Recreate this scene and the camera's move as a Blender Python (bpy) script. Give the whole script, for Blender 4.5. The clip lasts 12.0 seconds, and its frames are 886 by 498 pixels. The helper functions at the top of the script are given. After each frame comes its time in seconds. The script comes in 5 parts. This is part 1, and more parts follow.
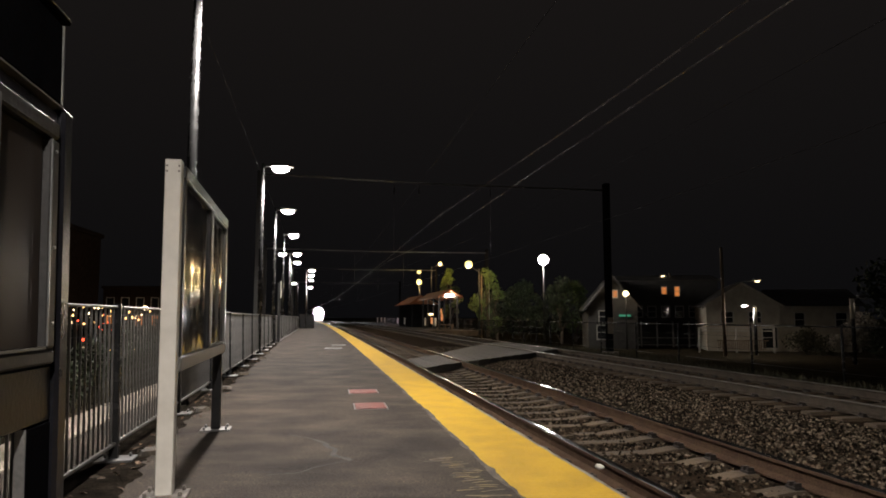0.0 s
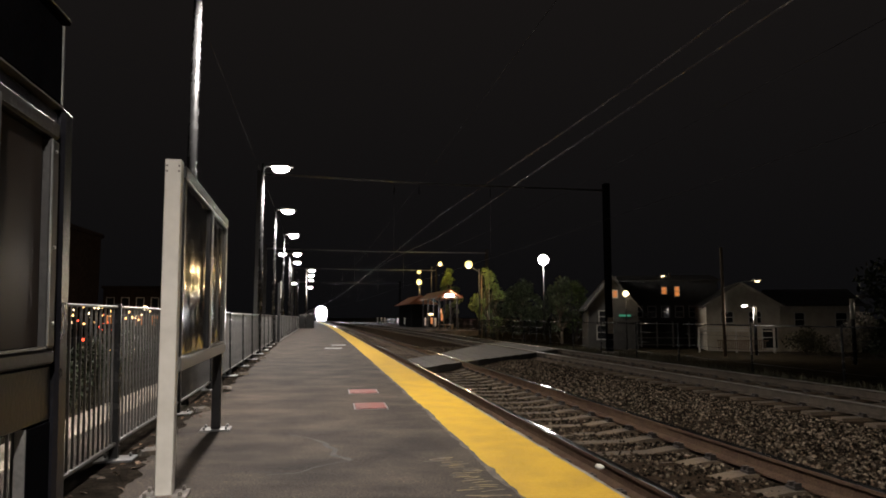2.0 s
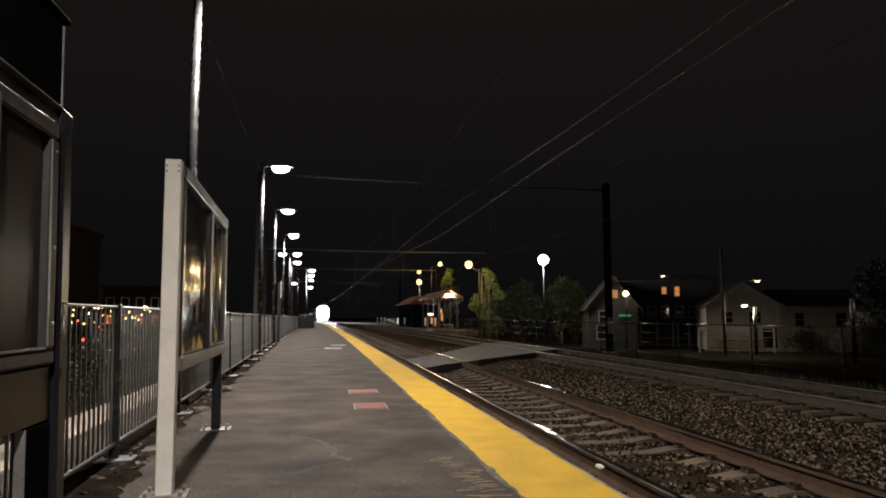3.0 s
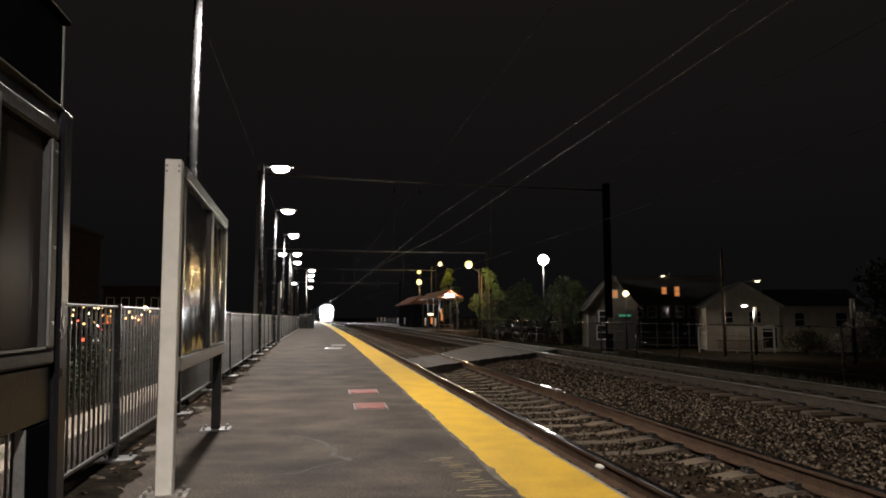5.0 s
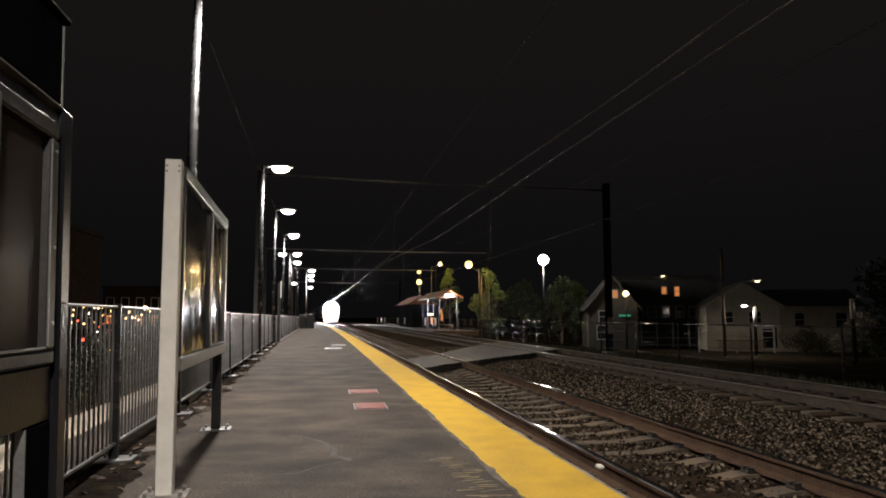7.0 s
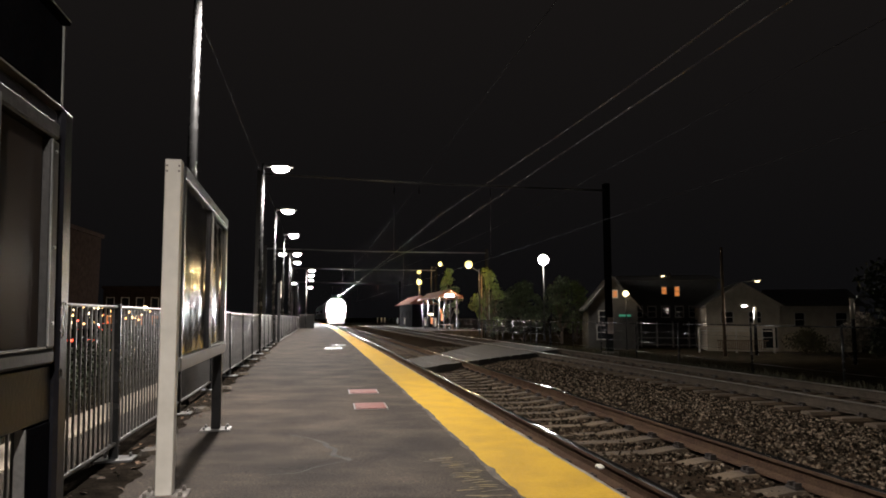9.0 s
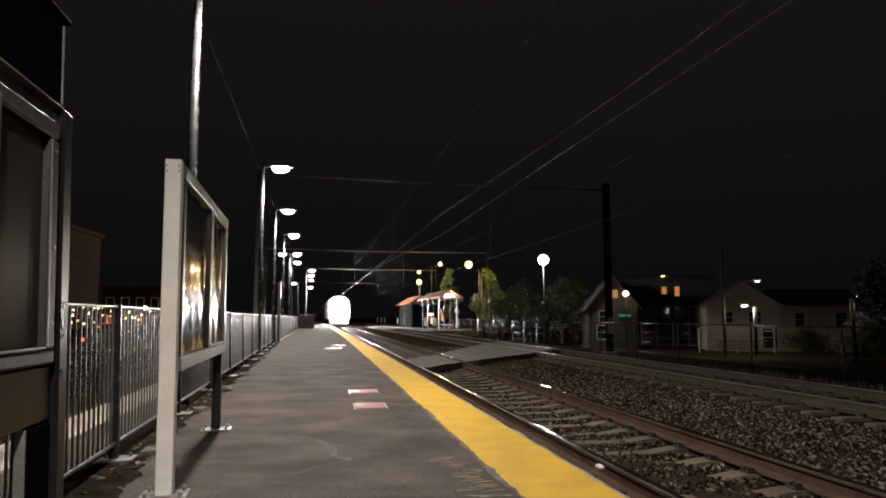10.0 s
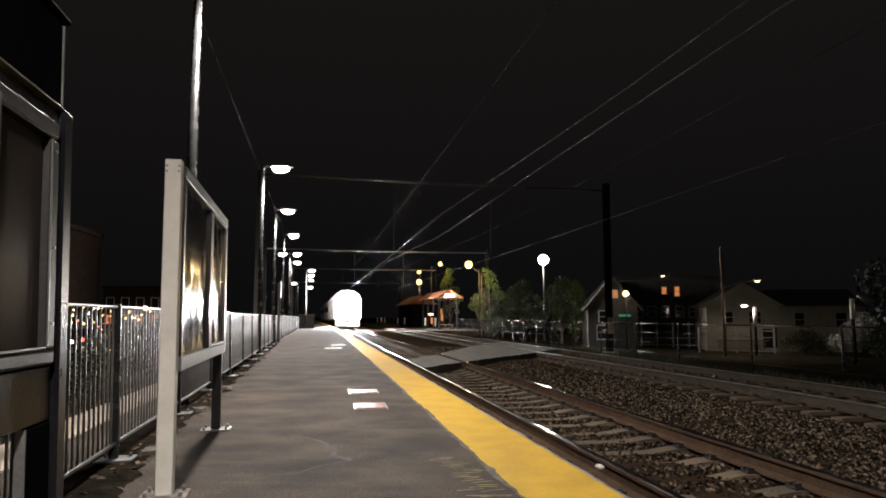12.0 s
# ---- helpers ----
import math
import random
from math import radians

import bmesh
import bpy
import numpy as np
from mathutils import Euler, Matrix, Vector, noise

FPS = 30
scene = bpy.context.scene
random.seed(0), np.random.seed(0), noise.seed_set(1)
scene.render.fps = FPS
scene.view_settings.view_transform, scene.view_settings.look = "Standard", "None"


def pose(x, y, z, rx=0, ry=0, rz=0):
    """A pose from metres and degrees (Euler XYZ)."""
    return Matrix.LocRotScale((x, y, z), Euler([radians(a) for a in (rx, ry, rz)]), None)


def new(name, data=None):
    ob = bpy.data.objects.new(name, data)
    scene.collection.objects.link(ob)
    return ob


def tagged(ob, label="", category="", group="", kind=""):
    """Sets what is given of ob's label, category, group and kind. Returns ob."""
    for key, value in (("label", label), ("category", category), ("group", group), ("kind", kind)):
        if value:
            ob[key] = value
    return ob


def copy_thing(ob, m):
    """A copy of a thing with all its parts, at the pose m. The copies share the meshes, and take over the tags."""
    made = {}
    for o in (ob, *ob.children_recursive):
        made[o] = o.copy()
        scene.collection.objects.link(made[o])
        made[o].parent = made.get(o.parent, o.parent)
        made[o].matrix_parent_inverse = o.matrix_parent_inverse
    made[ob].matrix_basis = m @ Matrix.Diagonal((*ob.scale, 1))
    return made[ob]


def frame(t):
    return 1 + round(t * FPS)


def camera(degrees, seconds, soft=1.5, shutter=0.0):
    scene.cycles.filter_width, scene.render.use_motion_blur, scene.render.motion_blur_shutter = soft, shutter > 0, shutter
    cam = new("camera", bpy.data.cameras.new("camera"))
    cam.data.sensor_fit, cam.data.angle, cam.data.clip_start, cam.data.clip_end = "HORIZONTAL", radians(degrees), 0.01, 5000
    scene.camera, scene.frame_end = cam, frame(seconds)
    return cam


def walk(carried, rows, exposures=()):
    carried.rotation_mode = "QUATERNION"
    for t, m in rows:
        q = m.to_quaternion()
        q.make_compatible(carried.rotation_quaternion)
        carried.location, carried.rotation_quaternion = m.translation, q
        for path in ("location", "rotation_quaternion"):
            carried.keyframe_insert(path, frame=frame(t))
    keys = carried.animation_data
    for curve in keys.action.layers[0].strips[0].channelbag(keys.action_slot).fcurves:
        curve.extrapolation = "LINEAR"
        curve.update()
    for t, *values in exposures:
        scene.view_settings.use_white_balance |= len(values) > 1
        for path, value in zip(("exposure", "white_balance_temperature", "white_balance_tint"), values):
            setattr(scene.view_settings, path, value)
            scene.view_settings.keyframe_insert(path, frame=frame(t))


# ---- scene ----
cam = camera(66.3, 12.0, soft=1.8)
EYE = (0.0, 0.0, 1.02)
STAND = pose(0.0, 0.0, 1.02, 90 + 5.76, 0, 0)
walk(cam, [(0.0, STAND), (12.0, STAND)], exposures=[(0.0, 0.0), (12.0, 0.0)])

# ---- night sky ----
world = bpy.data.worlds.new("night_sky")
scene.world = world
world.use_nodes = True
wn = world.node_tree.nodes
wl = world.node_tree.links
bg = wn["Background"]
bg.inputs["Strength"].default_value = 1.0
w_tc = wn.new("ShaderNodeTexCoord")
w_sep = wn.new("ShaderNodeSeparateXYZ")
w_ramp = wn.new("ShaderNodeValToRGB")
w_ramp.color_ramp.elements[0].position = 0.0
w_ramp.color_ramp.elements[0].color = (0.0035, 0.0034, 0.0038, 1)
w_ramp.color_ramp.elements[1].position = 0.55
w_ramp.color_ramp.elements[1].color = (0.0098, 0.0082, 0.0076, 1)
wl.new(w_tc.outputs["Generated"], w_sep.inputs[0])
wl.new(w_sep.outputs["Z"], w_ramp.inputs[0])
wl.new(w_ramp.outputs[0], bg.inputs["Color"])


# ---- the line of the track ----
def centre(y):
    """Sideways place of the middle of the first track, y metres ahead."""
    if y < 250:
        return 3.22 - 0.174 * y - 0.00012 * y * y
    return 3.22 - 0.174 * 250 - 0.00012 * 62500 - 0.234 * (y - 250)


def slope(y):
    return -0.174 - 0.00024 * min(y, 250)


def along(off, y, z=0.0):
    """A point off metres to the right of the first track's middle."""
    m = slope(y)
    k = 1.0 / math.sqrt(1 + m * m)
    return Vector((centre(y) + off * k, y - off * m * k, z))


def heading(y):
    return math.degrees(math.atan(-slope(y)))


def at_track(off, y, z=0.0, turn=0.0):
    p = along(off, y, z)
    return pose(p.x, p.y, p.z, 0, 0, heading(y) + turn)


RAIL_TOP = -0.20
TRACK_2 = 5.2


def ground_z(off):
    if off > 9.0:
        return -0.62 - 1.2 * min(1.0, (off - 9.0) / 7.0)
    if off < -6.0:
        return -0.62 - 0.6 * min(1.0, (-6.0 - off) / 7.0)
    return -0.62


# ---- materials ----
def material(name, base, rough=0.6, metal=0.0, vary=0.25, scale=8.0, fine=60.0, bump=0.15, tint=None, spread=0.5, dirt=0.0):
    """A surface with two sizes of uneven colour, a fine relief and a little of a second colour."""
    m = bpy.data.materials.new(name)
    m.use_nodes = True
    n, l = m.node_tree.nodes, m.node_tree.links
    b = n["Principled BSDF"]
    b.inputs["Metallic"].default_value = metal
    tc = n.new("ShaderNodeTexCoord")
    big = n.new("ShaderNodeTexNoise")
    big.inputs["Scale"].default_value = scale
    big.inputs["Detail"].default_value = 6
    small = n.new("ShaderNodeTexNoise")
    small.inputs["Scale"].default_value = fine
    small.inputs["Detail"].default_value = 4
    for t in (big, small):
        l.new(tc.outputs["Object"], t.inputs["Vector"])
    tint = tint or tuple(c * (1 - vary) for c in base)
    ramp = n.new("ShaderNodeValToRGB")
    ramp.color_ramp.elements[0].position = 0.5 - 0.25 * spread
    ramp.color_ramp.elements[0].color = (*tint, 1)
    ramp.color_ramp.elements[1].position = 0.5 + 0.25 * spread
    ramp.color_ramp.elements[1].color = (*base, 1)
    l.new(big.outputs["Fac"], ramp.inputs[0])
    mix = n.new("ShaderNodeMix")
    mix.data_type, mix.blend_type = "RGBA", "MULTIPLY"
    mix.inputs["Factor"].default_value = min(1.0, vary * 2)
    grain = n.new("ShaderNodeValToRGB")
    grain.color_ramp.elements[0].position = 0.3
    grain.color_ramp.elements[0].color = (0.55, 0.55, 0.55, 1)
    grain.color_ramp.elements[1].position = 0.7
    grain.color_ramp.elements[1].color = (1.1, 1.1, 1.1, 1)
    l.new(small.outputs["Fac"], grain.inputs[0])
    l.new(ramp.outputs[0], mix.inputs[6])
    l.new(grain.outputs[0], mix.inputs[7])
    l.new(mix.outputs[2], b.inputs["Base Color"])
    rr = n.new("ShaderNodeMapRange")
    rr.inputs["To Min"].default_value = max(0.02, rough - 0.12)
    rr.inputs["To Max"].default_value = min(1.0, rough + 0.12)
    l.new(big.outputs["Fac"], rr.inputs["Value"])
    l.new(rr.outputs[0], b.inputs["Roughness"])
    if bump:
        bm_ = n.new("ShaderNodeBump")
        bm_.inputs["Strength"].default_value = bump
        bm_.inputs["Distance"].default_value = 0.02
        l.new(small.outputs["Fac"], bm_.inputs["Height"])
        l.new(bm_.outputs[0], b.inputs["Normal"])
    return m


def pieces_vary(m, low=0.7, high=1.15):
    """Lets each piece of a repeated kind differ a little."""
    n, l = m.node_tree.nodes, m.node_tree.links
    b = n["Principled BSDF"]
    src = b.inputs["Base Color"].links[0].from_socket
    info = n.new("ShaderNodeObjectInfo")
    rng = n.new("ShaderNodeMapRange")
    rng.inputs["To Min"].default_value, rng.inputs["To Max"].default_value = low, high
    mul = n.new("ShaderNodeVectorMath")
    mul.operation = "SCALE"
    l.new(info.outputs["Random"], rng.inputs["Value"])
    l.new(src, mul.inputs[0])
    l.new(rng.outputs[0], mul.inputs["Scale"])
    l.new(mul.outputs[0], b.inputs["Base Color"])
    return m


def islands_vary(m, low=0.6, high=1.3, skew=1.0):
    n, l = m.node_tree.nodes, m.node_tree.links
    b = n["Principled BSDF"]
    src = b.inputs["Base Color"].links[0].from_socket
    info = n.new("ShaderNodeNewGeometry")
    rng = n.new("ShaderNodeMapRange")
    rng.inputs["To Min"].default_value, rng.inputs["To Max"].default_value = low, high
    mul = n.new("ShaderNodeVectorMath")
    mul.operation = "SCALE"
    power = n.new("ShaderNodeMath")
    power.operation = "POWER"
    power.inputs[1].default_value = skew
    l.new(info.outputs["Random Per Island"], power.inputs[0])
    l.new(power.outputs[0], rng.inputs["Value"])
    l.new(src, mul.inputs[0])
    l.new(rng.outputs[0], mul.inputs["Scale"])
    l.new(mul.outputs[0], b.inputs["Base Color"])
    return m


def asphalt(name):
    """Old platform asphalt: worn patches, streaks across the way, and coarse grains of stone."""
    m = bpy.data.materials.new(name)
    m.use_nodes = True
    n, l = m.node_tree.nodes, m.node_tree.links
    b = n["Principled BSDF"]
    tc = n.new("ShaderNodeTexCoord")
    squash = n.new("ShaderNodeMapping")
    squash.inputs["Scale"].default_value = (0.45, 1.6, 1.0)
    squash.inputs["Rotation"].default_value = (0, 0, radians(-10))
    l.new(tc.outputs["Object"], squash.inputs[0])

    def layer(kind, scale, vector, low, high, lo_c, hi_c):
        t = n.new(kind)
        t.inputs["Scale"].default_value = scale
        if kind == "ShaderNodeTexNoise":
            t.inputs["Detail"].default_value = 8
        l.new(vector, t.inputs["Vector"])
        r = n.new("ShaderNodeValToRGB")
        r.color_ramp.elements[0].position, r.color_ramp.elements[0].color = low, (*lo_c, 1)
        r.color_ramp.elements[1].position, r.color_ramp.elements[1].color = high, (*hi_c, 1)
        l.new(t.outputs[0], r.inputs[0])
        return t, r
    _, patches = layer("ShaderNodeTexNoise", 1.5, tc.outputs["Object"], 0.32, 0.70, (0.021, 0.0166, 0.0138), (0.070, 0.0566, 0.0458))
    _, streaks = layer("ShaderNodeTexNoise", 3.0, squash.outputs[0], 0.34, 0.68, (0.76, 0.76, 0.77), (1.18, 1.16, 1.13))
    grit, grains = layer("ShaderNodeTexNoise", 75, tc.outputs["Object"], 0.36, 0.66, (0.46, 0.46, 0.46), (1.58, 1.52, 1.42))
    chips, flecks = layer("ShaderNodeTexVoronoi", 30, tc.outputs["Object"], 0.08, 0.22, (2.3, 2.15, 1.9), (1.0, 1.0, 1.0))
    out = patches.outputs[0]
    for r in (streaks, grains, flecks):
        x = n.new("ShaderNodeMix")
        x.data_type, x.blend_type = "RGBA", "MULTIPLY"
        x.inputs["Factor"].default_value = 1.0
        l.new(out, x.inputs[6])
        l.new(r.outputs[0], x.inputs[7])
        out = x.outputs[2]
    l.new(out, b.inputs["Base Color"])
    b.inputs["Roughness"].default_value = 0.92
    b.inputs["Specular IOR Level"].default_value = 0.25
    bu = n.new("ShaderNodeBump")
    bu.inputs["Strength"].default_value, bu.inputs["Distance"].default_value = 0.65, 0.010
    l.new(grit.outputs[0], bu.inputs["Height"])
    l.new(bu.outputs[0], b.inputs["Normal"])
    return m


def glowing(name, colour, strength):
    m = bpy.data.materials.new(name)
    m.use_nodes = True
    b = m.node_tree.nodes["Principled BSDF"]
    b.inputs["Base Color"].default_value = (0.05, 0.05, 0.05, 1)
    b.inputs["Emission Color"].default_value = (*colour, 1)
    b.inputs["Emission Strength"].default_value = strength
    return m


def clear_sheet(name, tone, wave_scale, wave, rough=0.04, gloss=0.6):
    """An old buckled plastic sheet over a dark board: dark under a gloss that bends."""
    m = bpy.data.materials.new(name)
    m.use_nodes = True
    n, l = m.node_tree.nodes, m.node_tree.links
    b = n["Principled BSDF"]
    tc = n.new("ShaderNodeTexCoord")
    mp = n.new("ShaderNodeMapping")
    mp.inputs["Scale"].default_value = (1, 1.0, 0.45)
    big = n.new("ShaderNodeTexNoise")
    big.inputs["Scale"].default_value = wave_scale
    big.inputs["Detail"].default_value = 1.0
    smudge = n.new("ShaderNodeTexNoise")
    smudge.inputs["Scale"].default_value = 9
    smudge.inputs["Detail"].default_value = 8
    l.new(tc.outputs["Object"], mp.inputs[0])
    l.new(mp.outputs[0], big.inputs["Vector"])
    l.new(tc.outputs["Object"], smudge.inputs["Vector"])
    ramp = n.new("ShaderNodeValToRGB")
    ramp.color_ramp.elements[0].color = (*[c * 0.55 for c in tone], 1)
    ramp.color_ramp.elements[1].color = (*tone, 1)
    l.new(smudge.outputs["Fac"], ramp.inputs[0])
    l.new(ramp.outputs[0], b.inputs["Base Color"])
    rr = n.new("ShaderNodeMapRange")
    rr.inputs["From Min"].default_value, rr.inputs["From Max"].default_value = 0.35, 0.75
    rr.inputs["To Min"].default_value, rr.inputs["To Max"].default_value = rough, rough + 0.08
    l.new(smudge.outputs["Fac"], rr.inputs["Value"])
    l.new(rr.outputs[0], b.inputs["Roughness"])
    b.inputs["Specular IOR Level"].default_value = gloss
    bu = n.new("ShaderNodeBump")
    bu.inputs["Strength"].default_value = wave
    bu.inputs["Distance"].default_value = 0.05
    l.new(big.outputs["Fac"], bu.inputs["Height"])
    l.new(bu.outputs[0], b.inputs["Normal"])
    return m


ASPHALT = asphalt("worn_asphalt")
BARE = material("bare_worn_concrete", (0.13, 0.105, 0.078), 0.85, vary=0.5, scale=6, fine=60, bump=0.6, tint=(0.06, 0.05, 0.042), spread=0.4)
DARK_STRIP = material("dark_strip", (0.030, 0.0245, 0.0195), 0.9, vary=0.5, scale=7, fine=55, bump=0.8, tint=(0.013, 0.0105, 0.0085))
SEAM = material("dark_seam", (0.014, 0.012, 0.011), 0.95, vary=0.4, scale=8, fine=60, bump=0.6)
KERB = material("kerb_concrete", (0.30, 0.27, 0.24), 0.8, vary=0.4, scale=5, fine=90, bump=0.5, tint=(0.13, 0.11, 0.10))
YELLOW = material("yellow_paint", (0.53, 0.325, 0.026), 0.7, vary=0.2, scale=3.0, fine=70, bump=0.35, tint=(0.43, 0.26, 0.022))
YELLOW_WORN = material("worn_yellow_paint", (0.26, 0.19, 0.055), 0.7, vary=0.4, scale=9, fine=90, bump=0.3, tint=(0.09, 0.08, 0.06))
SCUFF = material("light_crack_filler", (0.062, 0.055, 0.048), 0.85, vary=0.5, scale=9, fine=60, bump=0.3, tint=(0.026, 0.023, 0.021))
RAIL_SIDE = material("rusty_rail_side", (0.074, 0.048, 0.032), 0.8, metal=0.0, vary=0.4, scale=5, fine=60, bump=0.3, tint=(0.055, 0.035, 0.026))
# far rails: lamplight on the web is put into this greyer colour
RAIL_SIDE_LIT = material("lamplit_grey_rail_side", (0.078, 0.063, 0.050), 0.6, metal=0.0, vary=0.35, scale=5, fine=60, bump=0.2, tint=(0.055, 0.046, 0.038))
RAIL_HEAD_DULL = material("worn_rail_head", (0.46, 0.43, 0.40), 0.40, metal=0.9, vary=0.2, scale=3, fine=50, bump=0.04)
RAIL_HEAD = material("polished_rail_head", (0.42, 0.40, 0.38), 0.20, metal=1.0, vary=0.2, scale=3, fine=50, bump=0.04)
TIE = pieces_vary(material("weathered_tie_concrete", (0.125, 0.088, 0.053), 0.85, vary=0.4, scale=4, fine=60, bump=0.5, tint=(0.07, 0.048, 0.03)))
CLIP = material("dark_rail_clip", (0.035, 0.028, 0.024), 0.7, metal=0.4, vary=0.3, scale=20, fine=60)
BALLAST = material("packed_ballast", (0.042, 0.029, 0.020), 0.9, vary=0.5, scale=16, fine=42, bump=1.0, tint=(0.026, 0.019, 0.014))
STONE = islands_vary(material("ballast_stone", (0.086, 0.070, 0.053), 0.7, vary=0.4, scale=12, fine=80, bump=0.3, tint=(0.044, 0.031, 0.021)), 0.16, 3.4, 3.2)
SOIL = material("dark_soil_and_grass", (0.048, 0.039, 0.026), 0.95, vary=0.5, scale=1.5, fine=18, bump=0.8, tint=(0.026, 0.021, 0.014))
CROSSING = material("crossing_panel", (0.066, 0.059, 0.051), 0.75, vary=0.4, scale=4, fine=50, bump=0.4, tint=(0.055, 0.049, 0.042))
FENCE = material("grey_fence_paint", (0.20, 0.195, 0.19), 0.40, metal=0.6, vary=0.25, scale=6, fine=70, bump=0.1)
WHITE_POST = material("white_painted_post", (0.76, 0.72, 0.65), 0.5, vary=0.10, scale=3, fine=14, bump=0.0, tint=(0.66, 0.62, 0.55))
GREY_FRAME = material("grey_anodised_frame", (0.22, 0.215, 0.205), 0.38, metal=0.55, vary=0.2, scale=5, fine=80, bump=0.06)
CASE_BLACK = material("dull_black_panel", (0.006, 0.006, 0.007), 0.6, vary=0.3, scale=5, fine=60)
CASE_FRAME = material("blackish_case_frame", (0.015, 0.015, 0.019), 0.30, metal=0.35, vary=0.3, scale=5, fine=70, bump=0.08)
DARK_FRAME = material("dark_bronze_frame", (0.026, 0.025, 0.026), 0.35, metal=0.4, vary=0.3, scale=5, fine=80, bump=0.08)
PANEL_PLATE = material("dull_grey_plate", (0.034, 0.032, 0.031), 0.5, metal=0.3, vary=0.3, scale=3, fine=50, bump=0.08)
SHEET = clear_sheet("buckled_clear_sheet", (0.040, 0.039, 0.039), 2.6, 0.30, 0.075)
SHEET_OLD = clear_sheet("clouded_clear_sheet", (0.034, 0.026, 0.021), 2.2, 0.12, 0.30, 0.05)
BOLT = material("dull_bolt", (0.16, 0.14, 0.12), 0.5, metal=0.8, vary=0.2)
GALV = material("galvanised_steel", (0.36, 0.36, 0.36), 0.36, metal=0.75, vary=0.22, scale=7, fine=50, bump=0.05)
POLE = material("dark_grey_pole_paint", (0.035, 0.035, 0.036), 0.26, metal=0.3, vary=0.2, scale=6, fine=50, bump=0.05)
BLACK_STEEL = material("blackened_steel", (0.015, 0.015, 0.016), 0.45, metal=0.2, vary=0.3, scale=6, fine=50)
# wire colours carry the light: bright where headlights glint, dark where none falls
WIRE = material("bare_copper_wire", (0.34, 0.31, 0.28), 0.42, metal=0.9, vary=0.2)
WIRE_UNLIT = material("unlit_dark_wire", (0.075, 0.072, 0.07), 0.65, metal=0.4, vary=0.2)
LAMP_WHITE = glowing("white_lamp_lens", (1.0, 0.93, 0.84), 170)
LAMP_SODIUM = glowing("sodium_lamp_lens", (1.0, 0.74, 0.24), 3.0)
LAMP_WARM = glowing("warm_porch_lamp", (1.0, 0.76, 0.42), 6)
WINDOW_LIT = glowing("lit_window_pane", (1.0, 0.33, 0.085), 0.6)
HEADLIGHT = glowing("headlight_lens", (1.0, 0.98, 0.95), 17000)
TAIL_RED = glowing("red_tail_lamp", (1.0, 0.07, 0.03), 5)
CAR_WHITE = glowing("car_headlamp", (1.0, 0.85, 0.65), 22)
SIGNAL_AMBER = glowing("amber_street_light", (1.0, 0.55, 0.18), 6)
SIGNAL_GREEN = glowing("green_exit_lamp", (0.10, 0.8, 0.45), 0.25)
RUBBER = material("black_rubber", (0.02, 0.02, 0.02), 0.8, vary=0.2)
HATCH_RED = material("red_hatch_plate", (0.24, 0.07, 0.058), 0.46, metal=0.35, vary=0.25, scale=9, fine=120, bump=0.15, tint=(0.18, 0.06, 0.05))
ROOF_TILE = material("orange_roof", (0.38, 0.12, 0.045), 0.7, vary=0.3, scale=3, fine=20, bump=0.3)
ROOF_DARK = material("dark_shingles", (0.05, 0.048, 0.047), 0.85, vary=0.4, scale=3, fine=25, bump=0.6)
SIDING = material("pale_siding", (0.42, 0.38, 0.32), 0.7, vary=0.15, scale=2, fine=30, bump=0.1)
SIDING_GREY = material("grey_siding", (0.075, 0.072, 0.068), 0.7, vary=0.15, scale=2, fine=30, bump=0.1)
TRIM = material("white_trim", (0.40, 0.38, 0.35), 0.55, vary=0.1, scale=3, fine=40, bump=0.05)
BRICKWORK = material("brown_masonry", (0.035, 0.024, 0.019), 0.85, vary=0.3, scale=2, fine=12, bump=0.3)
NEAR_BLACK = material("near_black", (0.016, 0.016, 0.017), 0.85, vary=0.3, scale=6, fine=50)
YELLOW.node_tree.nodes["Principled BSDF"].inputs["Specular IOR Level"].default_value = 0.2
for dull in (DARK_STRIP, RAIL_SIDE_LIT, CASE_BLACK, RAIL_SIDE, BRICKWORK, SOIL, NEAR_BLACK, SIDING_GREY, SIDING, BALLAST, STONE):
    dull.node_tree.nodes["Principled BSDF"].inputs["Specular IOR Level"].default_value = 0.0
GLASS_DARK = material("dark_window_glass", (0.015, 0.016, 0.018), 0.08, vary=0.1, bump=0.0)
TIMBER = material("weathered_timber", (0.16, 0.11, 0.07), 0.8, vary=0.35, scale=3, fine=40, bump=0.4)
BARK = material("bark", (0.10, 0.075, 0.05), 0.9, vary=0.4, scale=6, fine=30, bump=0.8)
# leaf greens carry the light: brighter for lamp-lit trees, darker for unlit ones
LEAF_LIT = islands_vary(material("lit_green_leaves", (0.085, 0.125, 0.024), 0.6, vary=0.3, scale=3, fine=20, bump=0.0), 0.5, 1.5)
LEAF_UNLIT = islands_vary(material("unlit_dark_leaves", (0.030, 0.045, 0.016), 0.65, vary=0.3, scale=3, fine=20, bump=0.0), 0.5, 1.4)
GRASS = islands_vary(material("dry_grass", (0.055, 0.050, 0.022), 0.85, vary=0.3, scale=3, fine=20, bump=0.0), 0.3, 1.4)
LEAF_PALE = islands_vary(material("pale_blossom", (0.42, 0.38, 0.33), 0.7, vary=0.3, scale=3, fine=20, bump=0.0), 0.4, 1.3)
DEAD_LEAF = islands_vary(material("dead_leaves", (0.13, 0.065, 0.025), 0.8, vary=0.3, scale=9, fine=50, bump=0.0), 0.4, 1.3)
CONCRETE = material("pale_concrete", (0.40, 0.34, 0.26), 0.85, vary=0.25, scale=3, fine=50, bump=0.3)
